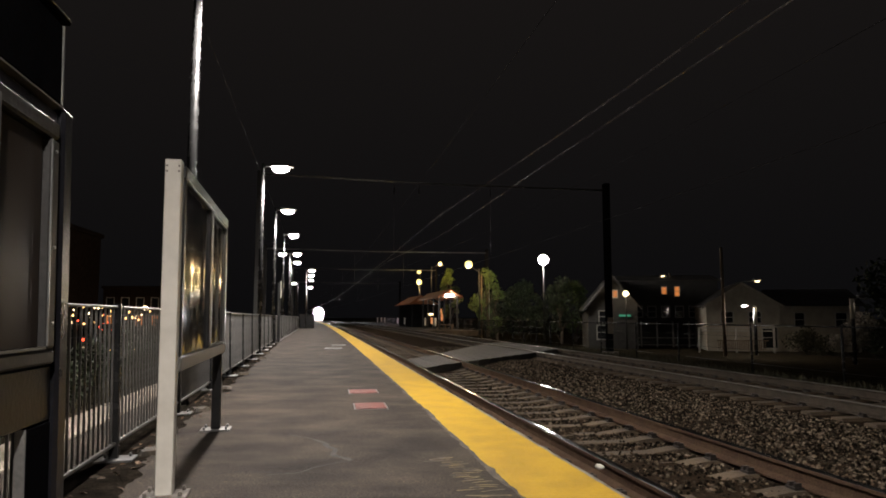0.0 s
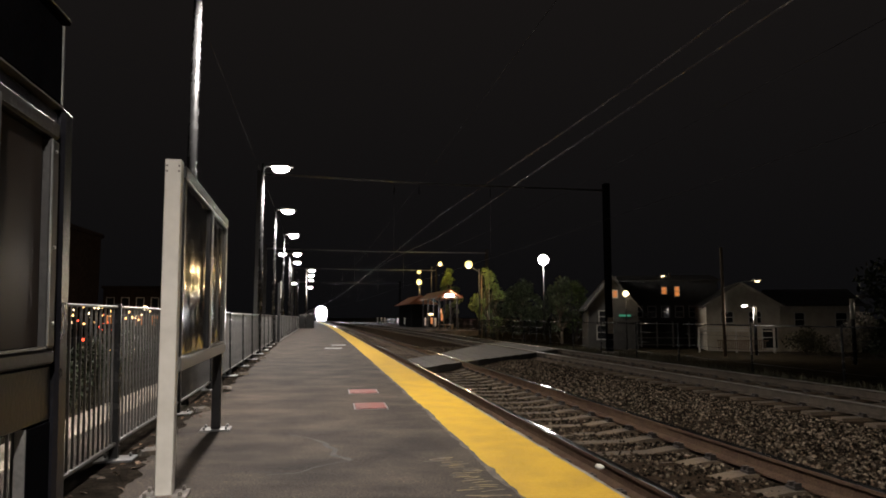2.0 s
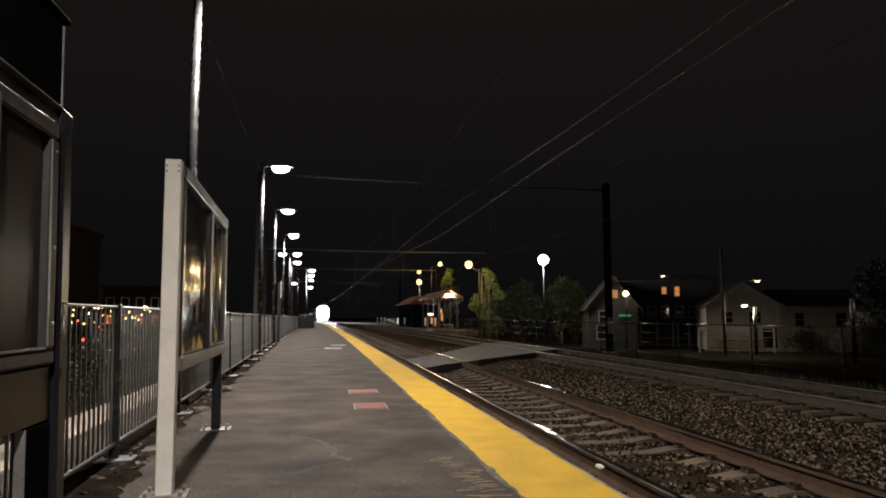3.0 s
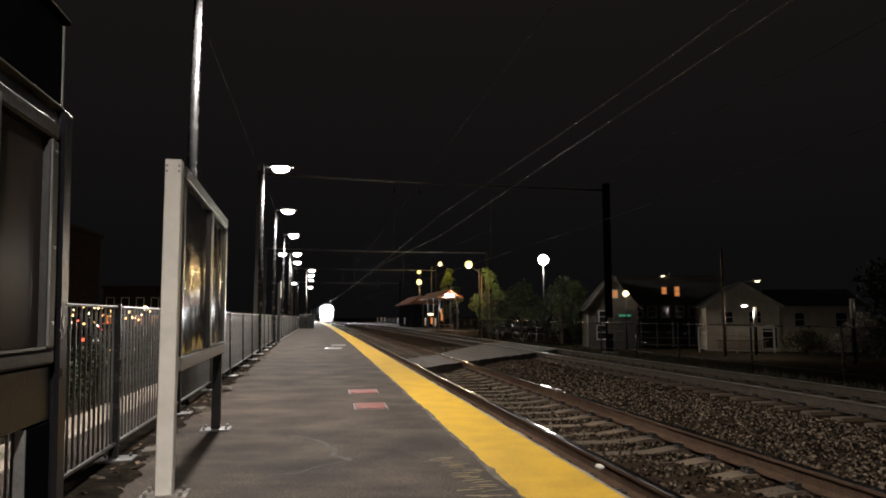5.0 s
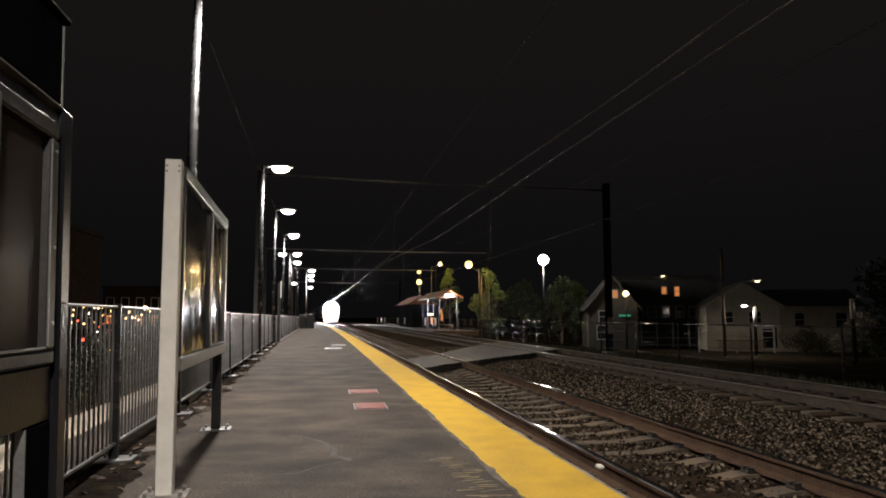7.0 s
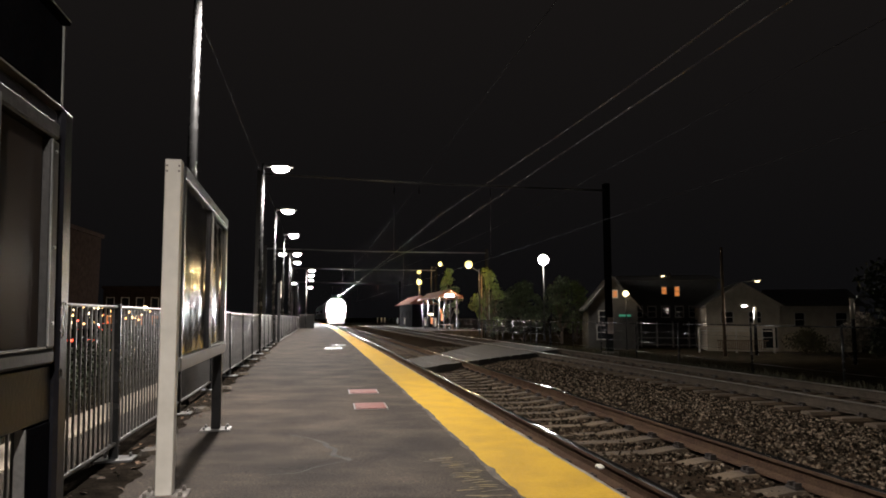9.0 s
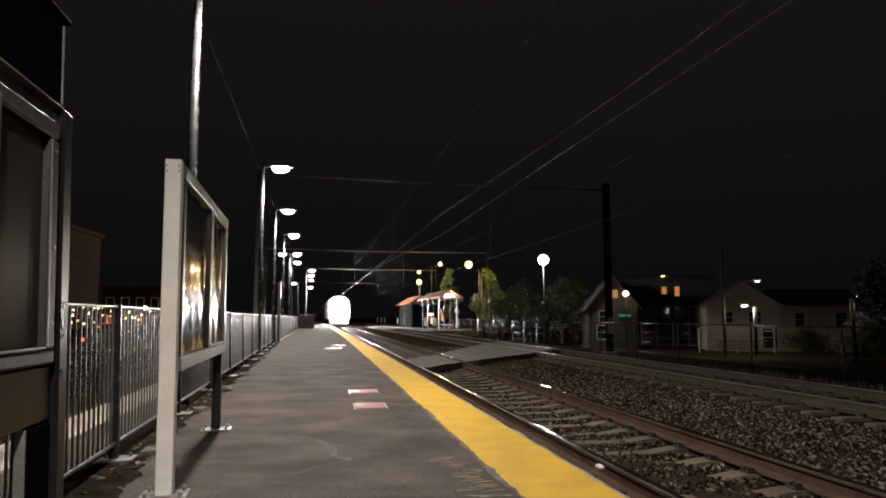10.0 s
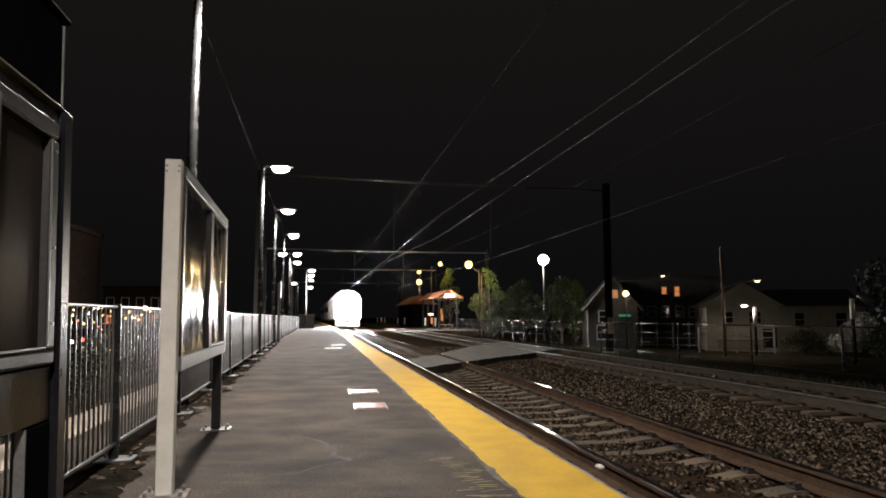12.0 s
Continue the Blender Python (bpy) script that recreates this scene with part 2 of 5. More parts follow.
ROAD = material("street_asphalt", (0.06, 0.058, 0.055), 0.5, vary=0.35, scale=2, fine=60, bump=0.3)
STEEL_SIDE = material("brushed_car_body", (0.32, 0.32, 0.33), 0.35, metal=0.7, vary=0.15, scale=2, fine=40, bump=0.05)
# real livery unseen; white stands in for the glare over the whole front
LOCO_GLARE_WHITE = material("loco_glare_white", (0.78, 0.78, 0.78), 0.45, vary=0.15, scale=2, fine=40, bump=0.03)
LOCO_DARK = material("dark_underframe", (0.03, 0.03, 0.03), 0.7, vary=0.3, scale=4, fine=40)
# headlight glare is put into the windscreen's pale grey colour
GLARE_GLASS = material("glare_pale_windscreen", (0.42, 0.43, 0.44), 0.35, vary=0.2, scale=3, fine=40, bump=0.0)
CAR_PAINT = material("dark_car_paint", (0.05, 0.05, 0.06), 0.25, metal=0.3, vary=0.1, bump=0.0)


# ---- mesh helpers ----
def part(name, bm, mat, parent=None, label=""):
    me = bpy.data.meshes.new(name)
    bmesh.ops.recalc_face_normals(bm, faces=bm.faces)
    bm.to_mesh(me)
    bm.free()
    for m in (mat if isinstance(mat, (list, tuple)) else [mat]):
        me.materials.append(m)
    ob = new(name, me)
    ob.parent = parent
    if label:
        tagged(ob, label)
    return ob


def thing(name, m, label, category, group="", kind=""):
    ob = new(name)
    ob.empty_display_size = 0.1
    ob.matrix_basis = m
    return tagged(ob, label, category, group, kind)


def lone(name, bm, mat, label, category, m=None, group="", kind=""):
    ob = part(name, bm, mat)
    if m is not None:
        ob.matrix_basis = m
    return tagged(ob, label, category, group, kind)


def box(bm, x0, x1, y0, y1, z0, z1, bevel=0.0, mi=0):
    v = [bm.verts.new(p) for p in ((x0, y0, z0), (x1, y0, z0), (x1, y1, z0), (x0, y1, z0), (x0, y0, z1), (x1, y0, z1), (x1, y1, z1), (x0, y1, z1))]
    fs = [bm.faces.new([v[i] for i in q]) for q in ((3, 2, 1, 0), (4, 5, 6, 7), (0, 1, 5, 4), (1, 2, 6, 5), (2, 3, 7, 6), (3, 0, 4, 7))]
    for f in fs:
        f.material_index = mi
    if bevel:
        es = list({e for f in fs for e in f.edges})
        bmesh.ops.bevel(bm, geom=es, offset=bevel, segments=1, affect="EDGES", profile=0.5)
    return bm


def cyl(bm, p0, p1, r0, r1=None, n=12, mi=0, cap=True):
    r1 = r0 if r1 is None else r1
    p0, p1 = Vector(p0), Vector(p1)
    d = (p1 - p0).normalized()
    u = d.orthogonal().normalized()
    w = d.cross(u)
    ring = []
    for p, r in ((p0, r0), (p1, r1)):
        ring.append([bm.verts.new(p + (u * math.cos(a) + w * math.sin(a)) * r) for a in (2 * math.pi * i / n for i in range(n))])
    for i in range(n):
        f = bm.faces.new((ring[0][i], ring[0][(i + 1) % n], ring[1][(i + 1) % n], ring[1][i]))
        f.material_index, f.smooth = mi, True
    if cap:
        for r in ring:
            bm.faces.new(r).material_index = mi
    return bm


def tube(bm, pts, r, n=6, mi=0):
    pts = [Vector(p) for p in pts]
    rings = []
    for i, p in enumerate(pts):
        d = (pts[min(i + 1, len(pts) - 1)] - pts[max(i - 1, 0)]).normalized()
        u = d.cross(Vector((0, 0, 1)))
        u = u.normalized() if u.length > 0.05 else d.orthogonal().normalized()
        w = d.cross(u)
        rings.append([bm.verts.new(p + (u * math.cos(a) + w * math.sin(a)) * r) for a in (2 * math.pi * k / n for k in range(n))])
    for a, b in zip(rings, rings[1:]):
        for k in range(n):
            f = bm.faces.new((a[k], a[(k + 1) % n], b[(k + 1) % n], b[k]))
            f.smooth, f.material_index = True, mi
    bm.faces.new(rings[0]), bm.faces.new(rings[-1])
    return bm


def sweep(bm, profile, ys, closed=True, mi=None, wobble=None):
    """Draws a cross-section of (offset, height) points along the track."""
    rows = []
    for y in ys:
        row = []
        for j, (o, z) in enumerate(profile):
            do, dz = wobble(j, y) if wobble else (0, 0)
            row.append(bm.verts.new(along(o + do, y, z + dz)))
        rows.append(row)
    k = len(profile)
    for a, b in zip(rows, rows[1:]):
        for j in range(k if closed else k - 1):
            f = bm.faces.new((a[j], a[(j + 1) % k], b[(j + 1) % k], b[j]))
            if mi:
                f.material_index = mi[j]
    if closed:
        bm.faces.new(rows[0]), bm.faces.new(rows[-1])
    return bm


def steps(a, b, d):
    n = max(1, round((b - a) / d))
    return [a + (b - a) * i / n for i in range(n + 1)]


def soup(name, verts, faces, mat, parent=None):
    me = bpy.data.meshes.new(name)
    me.from_pydata(verts, [], faces)
    me.materials.append(mat)
    me.update()
    ob = new(name, me)
    ob.parent = parent
    return ob


# ---- ground, platform and track bed ----
def fence_off(y):
    return -(4.52 + 0.02 * min(max(y, 0), 28))


def build_ground():
    bm = bmesh.new()
    ys = [-60, -20, 0, 10, 20, 30, 45, 60, 80, 100, 130, 170, 250, 500, 1500, 4000]
    prof = [(o, ground_z(o)) for o in (-900, -300, -120, -60, -30, -18, -13, -9.5, -6, -5.1, 9.0, 11, 13, 16, 25, 50, 120, 300, 900)]
    sweep(bm, prof, ys, closed=False)
    lone("ground", bm, SOIL, "dark soil and rough grass beside the railway", "ground", kind="structure")


def build_platform():
    ys = steps(-8, 60, 1.0) + steps(64, 175, 4)
    bm = bmesh.new()
    sweep(bm, [(-5.25, -0.7), (-1.62, -0.7), (-1.62, 0.0), (-5.25, 0.0)], ys)
    lone("platform", bm, ASPHALT, "worn dark asphalt station platform", "platform", kind="structure")
    bm = bmesh.new()

    def chip(j, y):
        return (0.02 * noise.noise((y * 2.1, j, 3)), 0.008 * noise.noise((y * 3, j, 0))) if j in (2, 3) else (0, 0)
    sweep(bm, [(-1.619, -0.7), (-1.43, -0.7), (-1.42, -0.012), (-1.46, 0.0), (-1.619, 0.001)], steps(-8, 40, 0.16) + steps(41, 175, 4), wobble=chip)
    lone("platform_edge", bm, KERB, "chipped concrete edging along the platform", "platform edge", kind="structure")
    bm = bmesh.new()

    def ragged(j, y):
        if j == 0:
            return (0.022 * noise.noise((y * 0.7, 0, 1)) + 0.02 * noise.noise((y * 3.1, 5, 1)) + 0.020 * noise.noise((y * 9, 5, 1)), 0)
        return (0.008 * noise.noise((y * 4, 9, 1)), 0)
    sweep(bm, [(-2.037, 0.005), (-1.475, 0.005)], steps(-8, 30, 0.05) + steps(30.5, 175, 2), closed=False, wobble=ragged)
    lone("safety_line", bm, YELLOW, "bright yellow painted safety strip along the platform edge", "painted line", kind="structure")
    # bare grey edge left where old paint has come off
    bm = bmesh.new()

    def bare(j, y):
        return (-0.05 * max(0.0, 0.45 + noise.noise((y * 1.3, 4, 7)) + 0.5 * noise.noise((y * 5.0, 4, 7))) + 0.018 * noise.noise((y * 13, j, 2)) if j == 0 else 0.0, 0)
    sweep(bm, [(-2.045, 0.0035), (-1.97, 0.0035)], steps(2.5, 16, 0.04), closed=False, wobble=bare)
    lone("bare_paint_edge", bm, BARE, "bare grey concrete where the old yellow paint wore off", "worn edge", kind="structure")
    # dark brown ragged strip along the foot of the fence, wider at the near end
    bm = bmesh.new()

    def dirt(y):
        wide = 0.10 + 0.14 * max(0.0, min(1.0, (6.0 - y) / 1.5))
        return wide + 0.12 + 0.12 * noise.noise((y * 1.1, 2, 5)) + 0.07 * noise.noise((y * 4.3, 2, 5)) + 0.04 * noise.noise((y * 14, 2, 5))
    rows = []
    for y in steps(2.2, 30, 0.05):
        f = fence_off(y)
        rows.append((bm.verts.new(along(f - 0.2, y, 0.0025)), bm.verts.new(along(f + dirt(y), y, 0.0025))))
    for a, b in zip(rows, rows[1:]):
        bm.faces.new((a[0], a[1], b[1], b[0]))
    lone("fence_strip", bm, DARK_STRIP, "dark brown ragged strip along the fence foot", "dirt", kind="structure")


def rail_profile(o):
    t = RAIL_TOP
    return [(o - 0.075, t - 0.17), (o + 0.075, t - 0.17), (o + 0.075, t - 0.155), (o + 0.012, t - 0.13), (o + 0.012, t - 0.045), (o + 0.036, t - 0.036),
            (o + 0.036, t - 0.008), (o + 0.026, t), (o - 0.026, t), (o - 0.036, t - 0.008), (o - 0.036, t - 0.036), (o - 0.012, t - 0.045), (o - 0.012, t - 0.13), (o - 0.075, t - 0.155)]


def tie_mesh():
    bm = bmesh.new()
    prof = ((-1.28, 0.0), (-0.55, 0.0), (-0.28, -0.035), (0.28, -0.035), (0.55, 0.0), (1.28, 0.0))
    rows = []
    for x, z in prof:
        rows.append([bm.verts.new(p) for p in ((x, -0.15, z - 0.2), (x, -0.10, z), (x, 0.10, z), (x, 0.15, z - 0.2))])
    for a, b in zip(rows, rows[1:]):
        for k in range(4):
            bm.faces.new((a[k], b[k], b[(k + 1) % 4], a[(k + 1) % 4]))
    bm.faces.new(rows[0]), bm.faces.new(rows[-1])
    for s in (-0.7525, 0.7525):
        for q in (-1, 1):
            x = s + q * 0.115
            box(bm, x - 0.04, x + 0.04, -0.06, 0.06, 0.0, 0.02, mi=1)
            box(bm, x - 0.03, x + 0.03, -0.05, -0.02, 0.02, 0.052, mi=1)
            box(bm, x - 0.03, x + 0.03, 0.02, 0.05, 0.02, 0.052, mi=1)
    me = bpy.data.meshes.new("tie")
    bmesh.ops.recalc_face_normals(bm, faces=bm.faces)
    bm.to_mesh(me)
    bm.free()
    me.materials.append(TIE), me.materials.append(CLIP)
    return me


def build_track(name, off, first, last, count, label, side, head):
    track = thing(name, at_track(off, 0, 0), label, "railway track", kind="structure")
    inv = track.matrix_basis.inverted()
    ys = steps(-10, 60, 1.5) + steps(63, 300, 3)
    for o in (off - 0.7525, off + 0.7525):
        bm = bmesh.new()
        sweep(bm, rail_profile(o), ys, mi=[0] * 6 + [1, 1, 1] + [0] * 5)
        ob = part("rail", bm, [side, head], track, "steel rail with rusty web and polished head")
        ob.matrix_basis = inv
    me = tie_mesh()
    y = first
    for i in range(count):
        ob = new("tie", me)
        ob.parent = track
        ob.matrix_basis = inv @ at_track(off, y, RAIL_TOP - 0.175 + random.uniform(-0.008, 0.006), random.uniform(-0.8, 0.8))
        y += 0.61 * 0.984
    far_v, far_f = [], []
    src = [v.co.copy() for v in me.vertices]
    polys = [tuple(p.vertices) for p in me.polygons]
    while y < last:
        m = at_track(off, y, RAIL_TOP - 0.175)
        base = len(far_v)
        far_v += [tuple(m @ c) for c in src]
        far_f += [tuple(base + k for k in p) for p in polys]
        y += 0.61 * 0.984
    ob = soup("far_ties", far_v, far_f, TIE, track)
    ob.matrix_basis = inv
    tagged(ob, "concrete ties further along the line", kind="stuff")


def build_ballast():
    bm = bmesh.new()
    offs = [-1.44, -1.2, -0.9, -0.4, 0, 0.4, 0.9, 1.3, 1.6, 1.9, 2.2, 2.5, 2.8, 3.1, 3.4, 3.7, 4.0, 4.3, 4.7, 5.2, 5.7, 6.2, 6.6, 7.0, 7.6, 8.4, 9.2]

    def z0(o):
        if o > 6.8:
            return -0.40 - 0.25 * (o - 6.8) / 2.4
        if 1.45 < o < 3.75:
            return -0.41 + 0.05 * math.sin((o - 1.45) / 2.3 * math.pi)
        return -0.418

    def lump(j, y):
        deep = 0.45 if -1.3 < offs[j] < 1.3 or 3.9 < offs[j] < 6.5 else 1.0
        near = 0.026 * max(0.0, min(1.0, (7.5 - y) / 3.0)) if -0.6 < offs[j] < 1.0 else 0.0
        return (0, near + deep * (0.03 * noise.noise((y * 1.3, j * 0.7, 4)) + 0.02 * noise.noise((y * 4.0, j * 1.7, 8))))
    sweep(bm, [(o, z0(o)) for o in offs], steps(-10, 40, 0.2) + steps(42, 300, 4), closed=False, wobble=lump)
    for f in bm.faces:
        f.smooth = True
    bed = lone("track_bed", bm, BALLAST, "brown-grey crushed stone ballast bed", "ballast", kind="structure")
    rng = np.random.default_rng(5)
    t = (1 + 5 ** 0.5) / 2
    ico = np.array([(-1, t, 0), (1, t, 0), (-1, -t, 0), (1, -t, 0), (0, -1, t), (0, 1, t), (0, -1, -t), (0, 1, -t), (t, 0, -1), (t, 0, 1), (-t, 0, -1), (-t, 0, 1)]) / 1.9
    tri = [(0, 11, 5), (0, 5, 1), (0, 1, 7), (0, 7, 10), (0, 10, 11), (1, 5, 9), (5, 11, 4), (11, 10, 2), (10, 7, 6), (7, 1, 8), (3, 9, 4), (3, 4, 2), (3, 2, 6), (3, 6, 8), (3, 8, 9),
           (4, 9, 5), (2, 4, 11), (6, 2, 10), (8, 6, 7), (9, 8, 1)]
    verts, faces = [], []

    def scatter(n, o0, o1, y0, y1, r0, r1):
        for _ in range(n):
            u = rng.random() ** 1.7
            y = y0 + (y1 - y0) * u
            o = rng.uniform(o0, o1)
            r = rng.uniform(r0, r1)
            if abs(o) < 1.45 and abs(((y - 2.0) / (0.61 * 0.984) + 0.5) % 1.0 - 0.5) < 0.22 and rng.random() < 0.85:
                continue
            z = z0(o) + 0.5 * r + (0.022 * max(0.0, min(1.0, (7.5 - y) / 3.0)) if -0.6 < o < 1.0 else 0.0)
            c = np.array(along(o, y, z))
            sc = r * rng.uniform(0.65, 1.2, 3)
            a = rng.uniform(0, 6.28)
            b = rng.uniform(-0.6, 0.6)
            p = ico * sc * rng.uniform(0.62, 1.3, (12, 1))
            ca, sa, cb, sb = math.cos(a), math.sin(a), math.cos(b), math.sin(b)
            p = p @ np.array([[1, 0, 0], [0, cb, -sb], [0, sb, cb]])
            p = p @ np.array([[ca, -sa, 0], [sa, ca, 0], [0, 0, 1]]) + c
            k = len(verts)
            verts.extend(map(tuple, p))
            faces.extend((k + i, k + j, k + q) for i, j, q in tri)
    scatter(58000, 1.0, 3.85, 3.5, 32, 0.007, 0.023)
    scatter(14000, -0.68, 0.68, 3.5, 26, 0.008, 0.022)
    scatter(1600, -1.38, -0.85, 3.0, 20, 0.014, 0.035)
    scatter(1200, 4.55, 5.85, 7, 30, 0.012, 0.022)
    scatter(6000, 6.1, 8.8, 9, 40, 0.014, 0.034)
    scatter(5000, 0.85, 4.3, -8, 4, 0.015, 0.036)
    scatter(2500, -1.38, 0.68, -8, 3.5, 0.012, 0.03)
    scatter(2500, 4.5, 8.6, -8, 9, 0.015, 0.036)
    ob = soup("loose_ballast", verts, faces, STONE)
    tagged(ob, "loose crushed stones lying on the ballast bed", "ballast stones", kind="stuff")


def build_crossing():
    th = thing("track_crossing", pose(0, 0, RAIL_TOP - 0.02), "grey skewed walkway panels laid across both tracks", "track crossing", kind="structure")

    def slab(pts, n):
        a, b, c, d = [Vector((*p, 0)) for p in pts]
        for i in range(n):
            bm = bmesh.new()
            u, v = i / n + 0.004, (i + 1) / n - 0.004
            top = [a.lerp(b, u), a.lerp(b, v), d.lerp(c, v), d.lerp(c, u)]
            dz = random.uniform(-0.006, 0.006)
            hi = [bm.verts.new((p.x, p.y, dz)) for p in top]
            lo = [bm.verts.new((p.x, p.y, -0.18)) for p in top]
            bm.faces.new(hi), bm.faces.new(lo)
            for k in range(4):
                bm.faces.new((hi[k], hi[(k + 1) % 4], lo[(k + 1) % 4], lo[k]))
            part("panel", bm, CROSSING, th)
    # between the rails of the first track, then between the two tracks
    slab([along(-0.66, 17.2)[:2], along(0.66, 19.0)[:2], along(0.66, 23.0)[:2], along(-0.66, 20.6)[:2]], 3)
    slab([along(0.85, 19.3)[:2], along(4.34, 23.6)[:2], along(4.34, 31.5)[:2], along(0.85, 23.6)[:2]], 7)
    slab([along(4.54, 24.0)[:2], along(5.86, 25.6)[:2], along(5.86, 33.6)[:2], along(4.54, 32.0)[:2]], 3)


build_ground()
build_platform()
build_track("track_near", 0.0, 2.0 - 0.61 * 0.984 * 15, 240, 150, "railway track with concrete ties beside the platform", RAIL_SIDE, RAIL_HEAD)
build_track("track_far", TRACK_2, 6.0 - 0.61 * 0.984 * 20, 240, 150, "second railway track with concrete ties and dark rail clips", RAIL_SIDE_LIT, RAIL_HEAD_DULL)
build_ballast()
build_crossing()


# ---- lamps on posts ----
def lamp_post(off, y, z, height, arm, lens, watts, colour, label, turn=0.0, lamp=True, double=False, r=0.068, group="platform lamps"):
    m = at_track(off, y, z, turn)
    th = thing("street_lamp", m, label, "street lamp", group)
    bm = bmesh.new()
    box(bm, -0.14, 0.14, -0.14, 0.14, 0, 0.03, 0.008)
    part("base_plate", bm, GALV, th)
    bm = bmesh.new()
    cyl(bm, (0, 0, 0.03), (0, 0, height + 0.12), r, r * 0.72, 14)
    part("pole", bm, POLE, th)
    for s in ((1, -1) if double else (1,)):
        bm = bmesh.new()
        tube(bm, [(0, 0, height + 0.02), (s * arm * 0.5, 0, height + 0.05), (s * arm, 0, height + 0.06)], 0.028, 8)
        part("arm", bm, GALV, th)
        bm = bmesh.new()
        for (x0, z0, w0), (x1, z1, w1) in zip(((arm - 0.12, 0.10, 0.10), (arm, 0.15, 0.17), (arm + 0.42, 0.13, 0.19)), ((arm, 0.15, 0.17), (arm + 0.42, 0.13, 0.19), (arm + 0.56, 0.07, 0.10))):
            vs = [bm.verts.new((s * x, w, height + zz)) for x, ww, zt in ((x0, w0, z0), (x1, w1, z1)) for w, zz in ((-ww, 0.03), (-ww * 0.7, zt), (ww * 0.7, zt), (ww, 0.03))]
            for k in range(4):
                bm.faces.new((vs[k], vs[(k + 1) % 4], vs[4 + (k + 1) % 4], vs[4 + k]))
        bmesh.ops.remove_doubles(bm, verts=bm.verts, dist=0.001)
        bmesh.ops.holes_fill(bm, edges=bm.edges)
        part("lamp_head", bm, GALV, th)
        bm = bmesh.new()
        bmesh.ops.create_uvsphere(bm, u_segments=16, v_segments=10, radius=1.0, matrix=Matrix.Translation((s * (arm + 0.21), 0, height - 0.02)) @ Matrix.Diagonal((0.24, 0.15, 0.105, 1)))
        for f in bm.faces:
            f.smooth = True
        part("lens", bm, lens, th, "glowing lamp lens")
    if lamp:
        p = m @ Vector((arm + 0.21, 0, height - 0.23))
        ld = bpy.data.lights.new("lamp_light", "SPOT")
        ld.energy, ld.color, ld.shadow_soft_size = watts, colour, 0.09
        ld.spot_size, ld.spot_blend = radians(165), 0.6
        lo = new("lamp_light", ld)
        lo.location = p
    return th


WHITE = (1.0, 0.925, 0.86)
for off, yy, watt, arm in ((fence_off(-3.2) - 0.22, -3.2, 2900, 1.9), (-4.785, 8.95, 2300, 0.42), (-4.93, 20.04, 2100, 0.28), (-5.09, 27.98, 1800, 0.28), (-5.17, 36.27, 1800, 0.28), (-5.30, 47.02, 1800, 0.28), (-5.43, 53.83, 0, 0.25),
                           (-4.40, 62.71, 1800, 0.28), (-4.46, 70.4, 0, 0.28), (-4.50, 79.03, 1800, 0.28), (-5.61, 87.26, 0, -0.72), (-4.55, 98.0, 1800, 0.28)):
    lamp_post(off, yy, 0.0 if yy < 0 else -0.62, 5.3 if yy < 0 else 5.92, arm, LAMP_WHITE, watt, WHITE,
              "tall grey steel platform lamp, lit white, beside the fence", lamp=watt > 0, double=(46 < yy < 48))


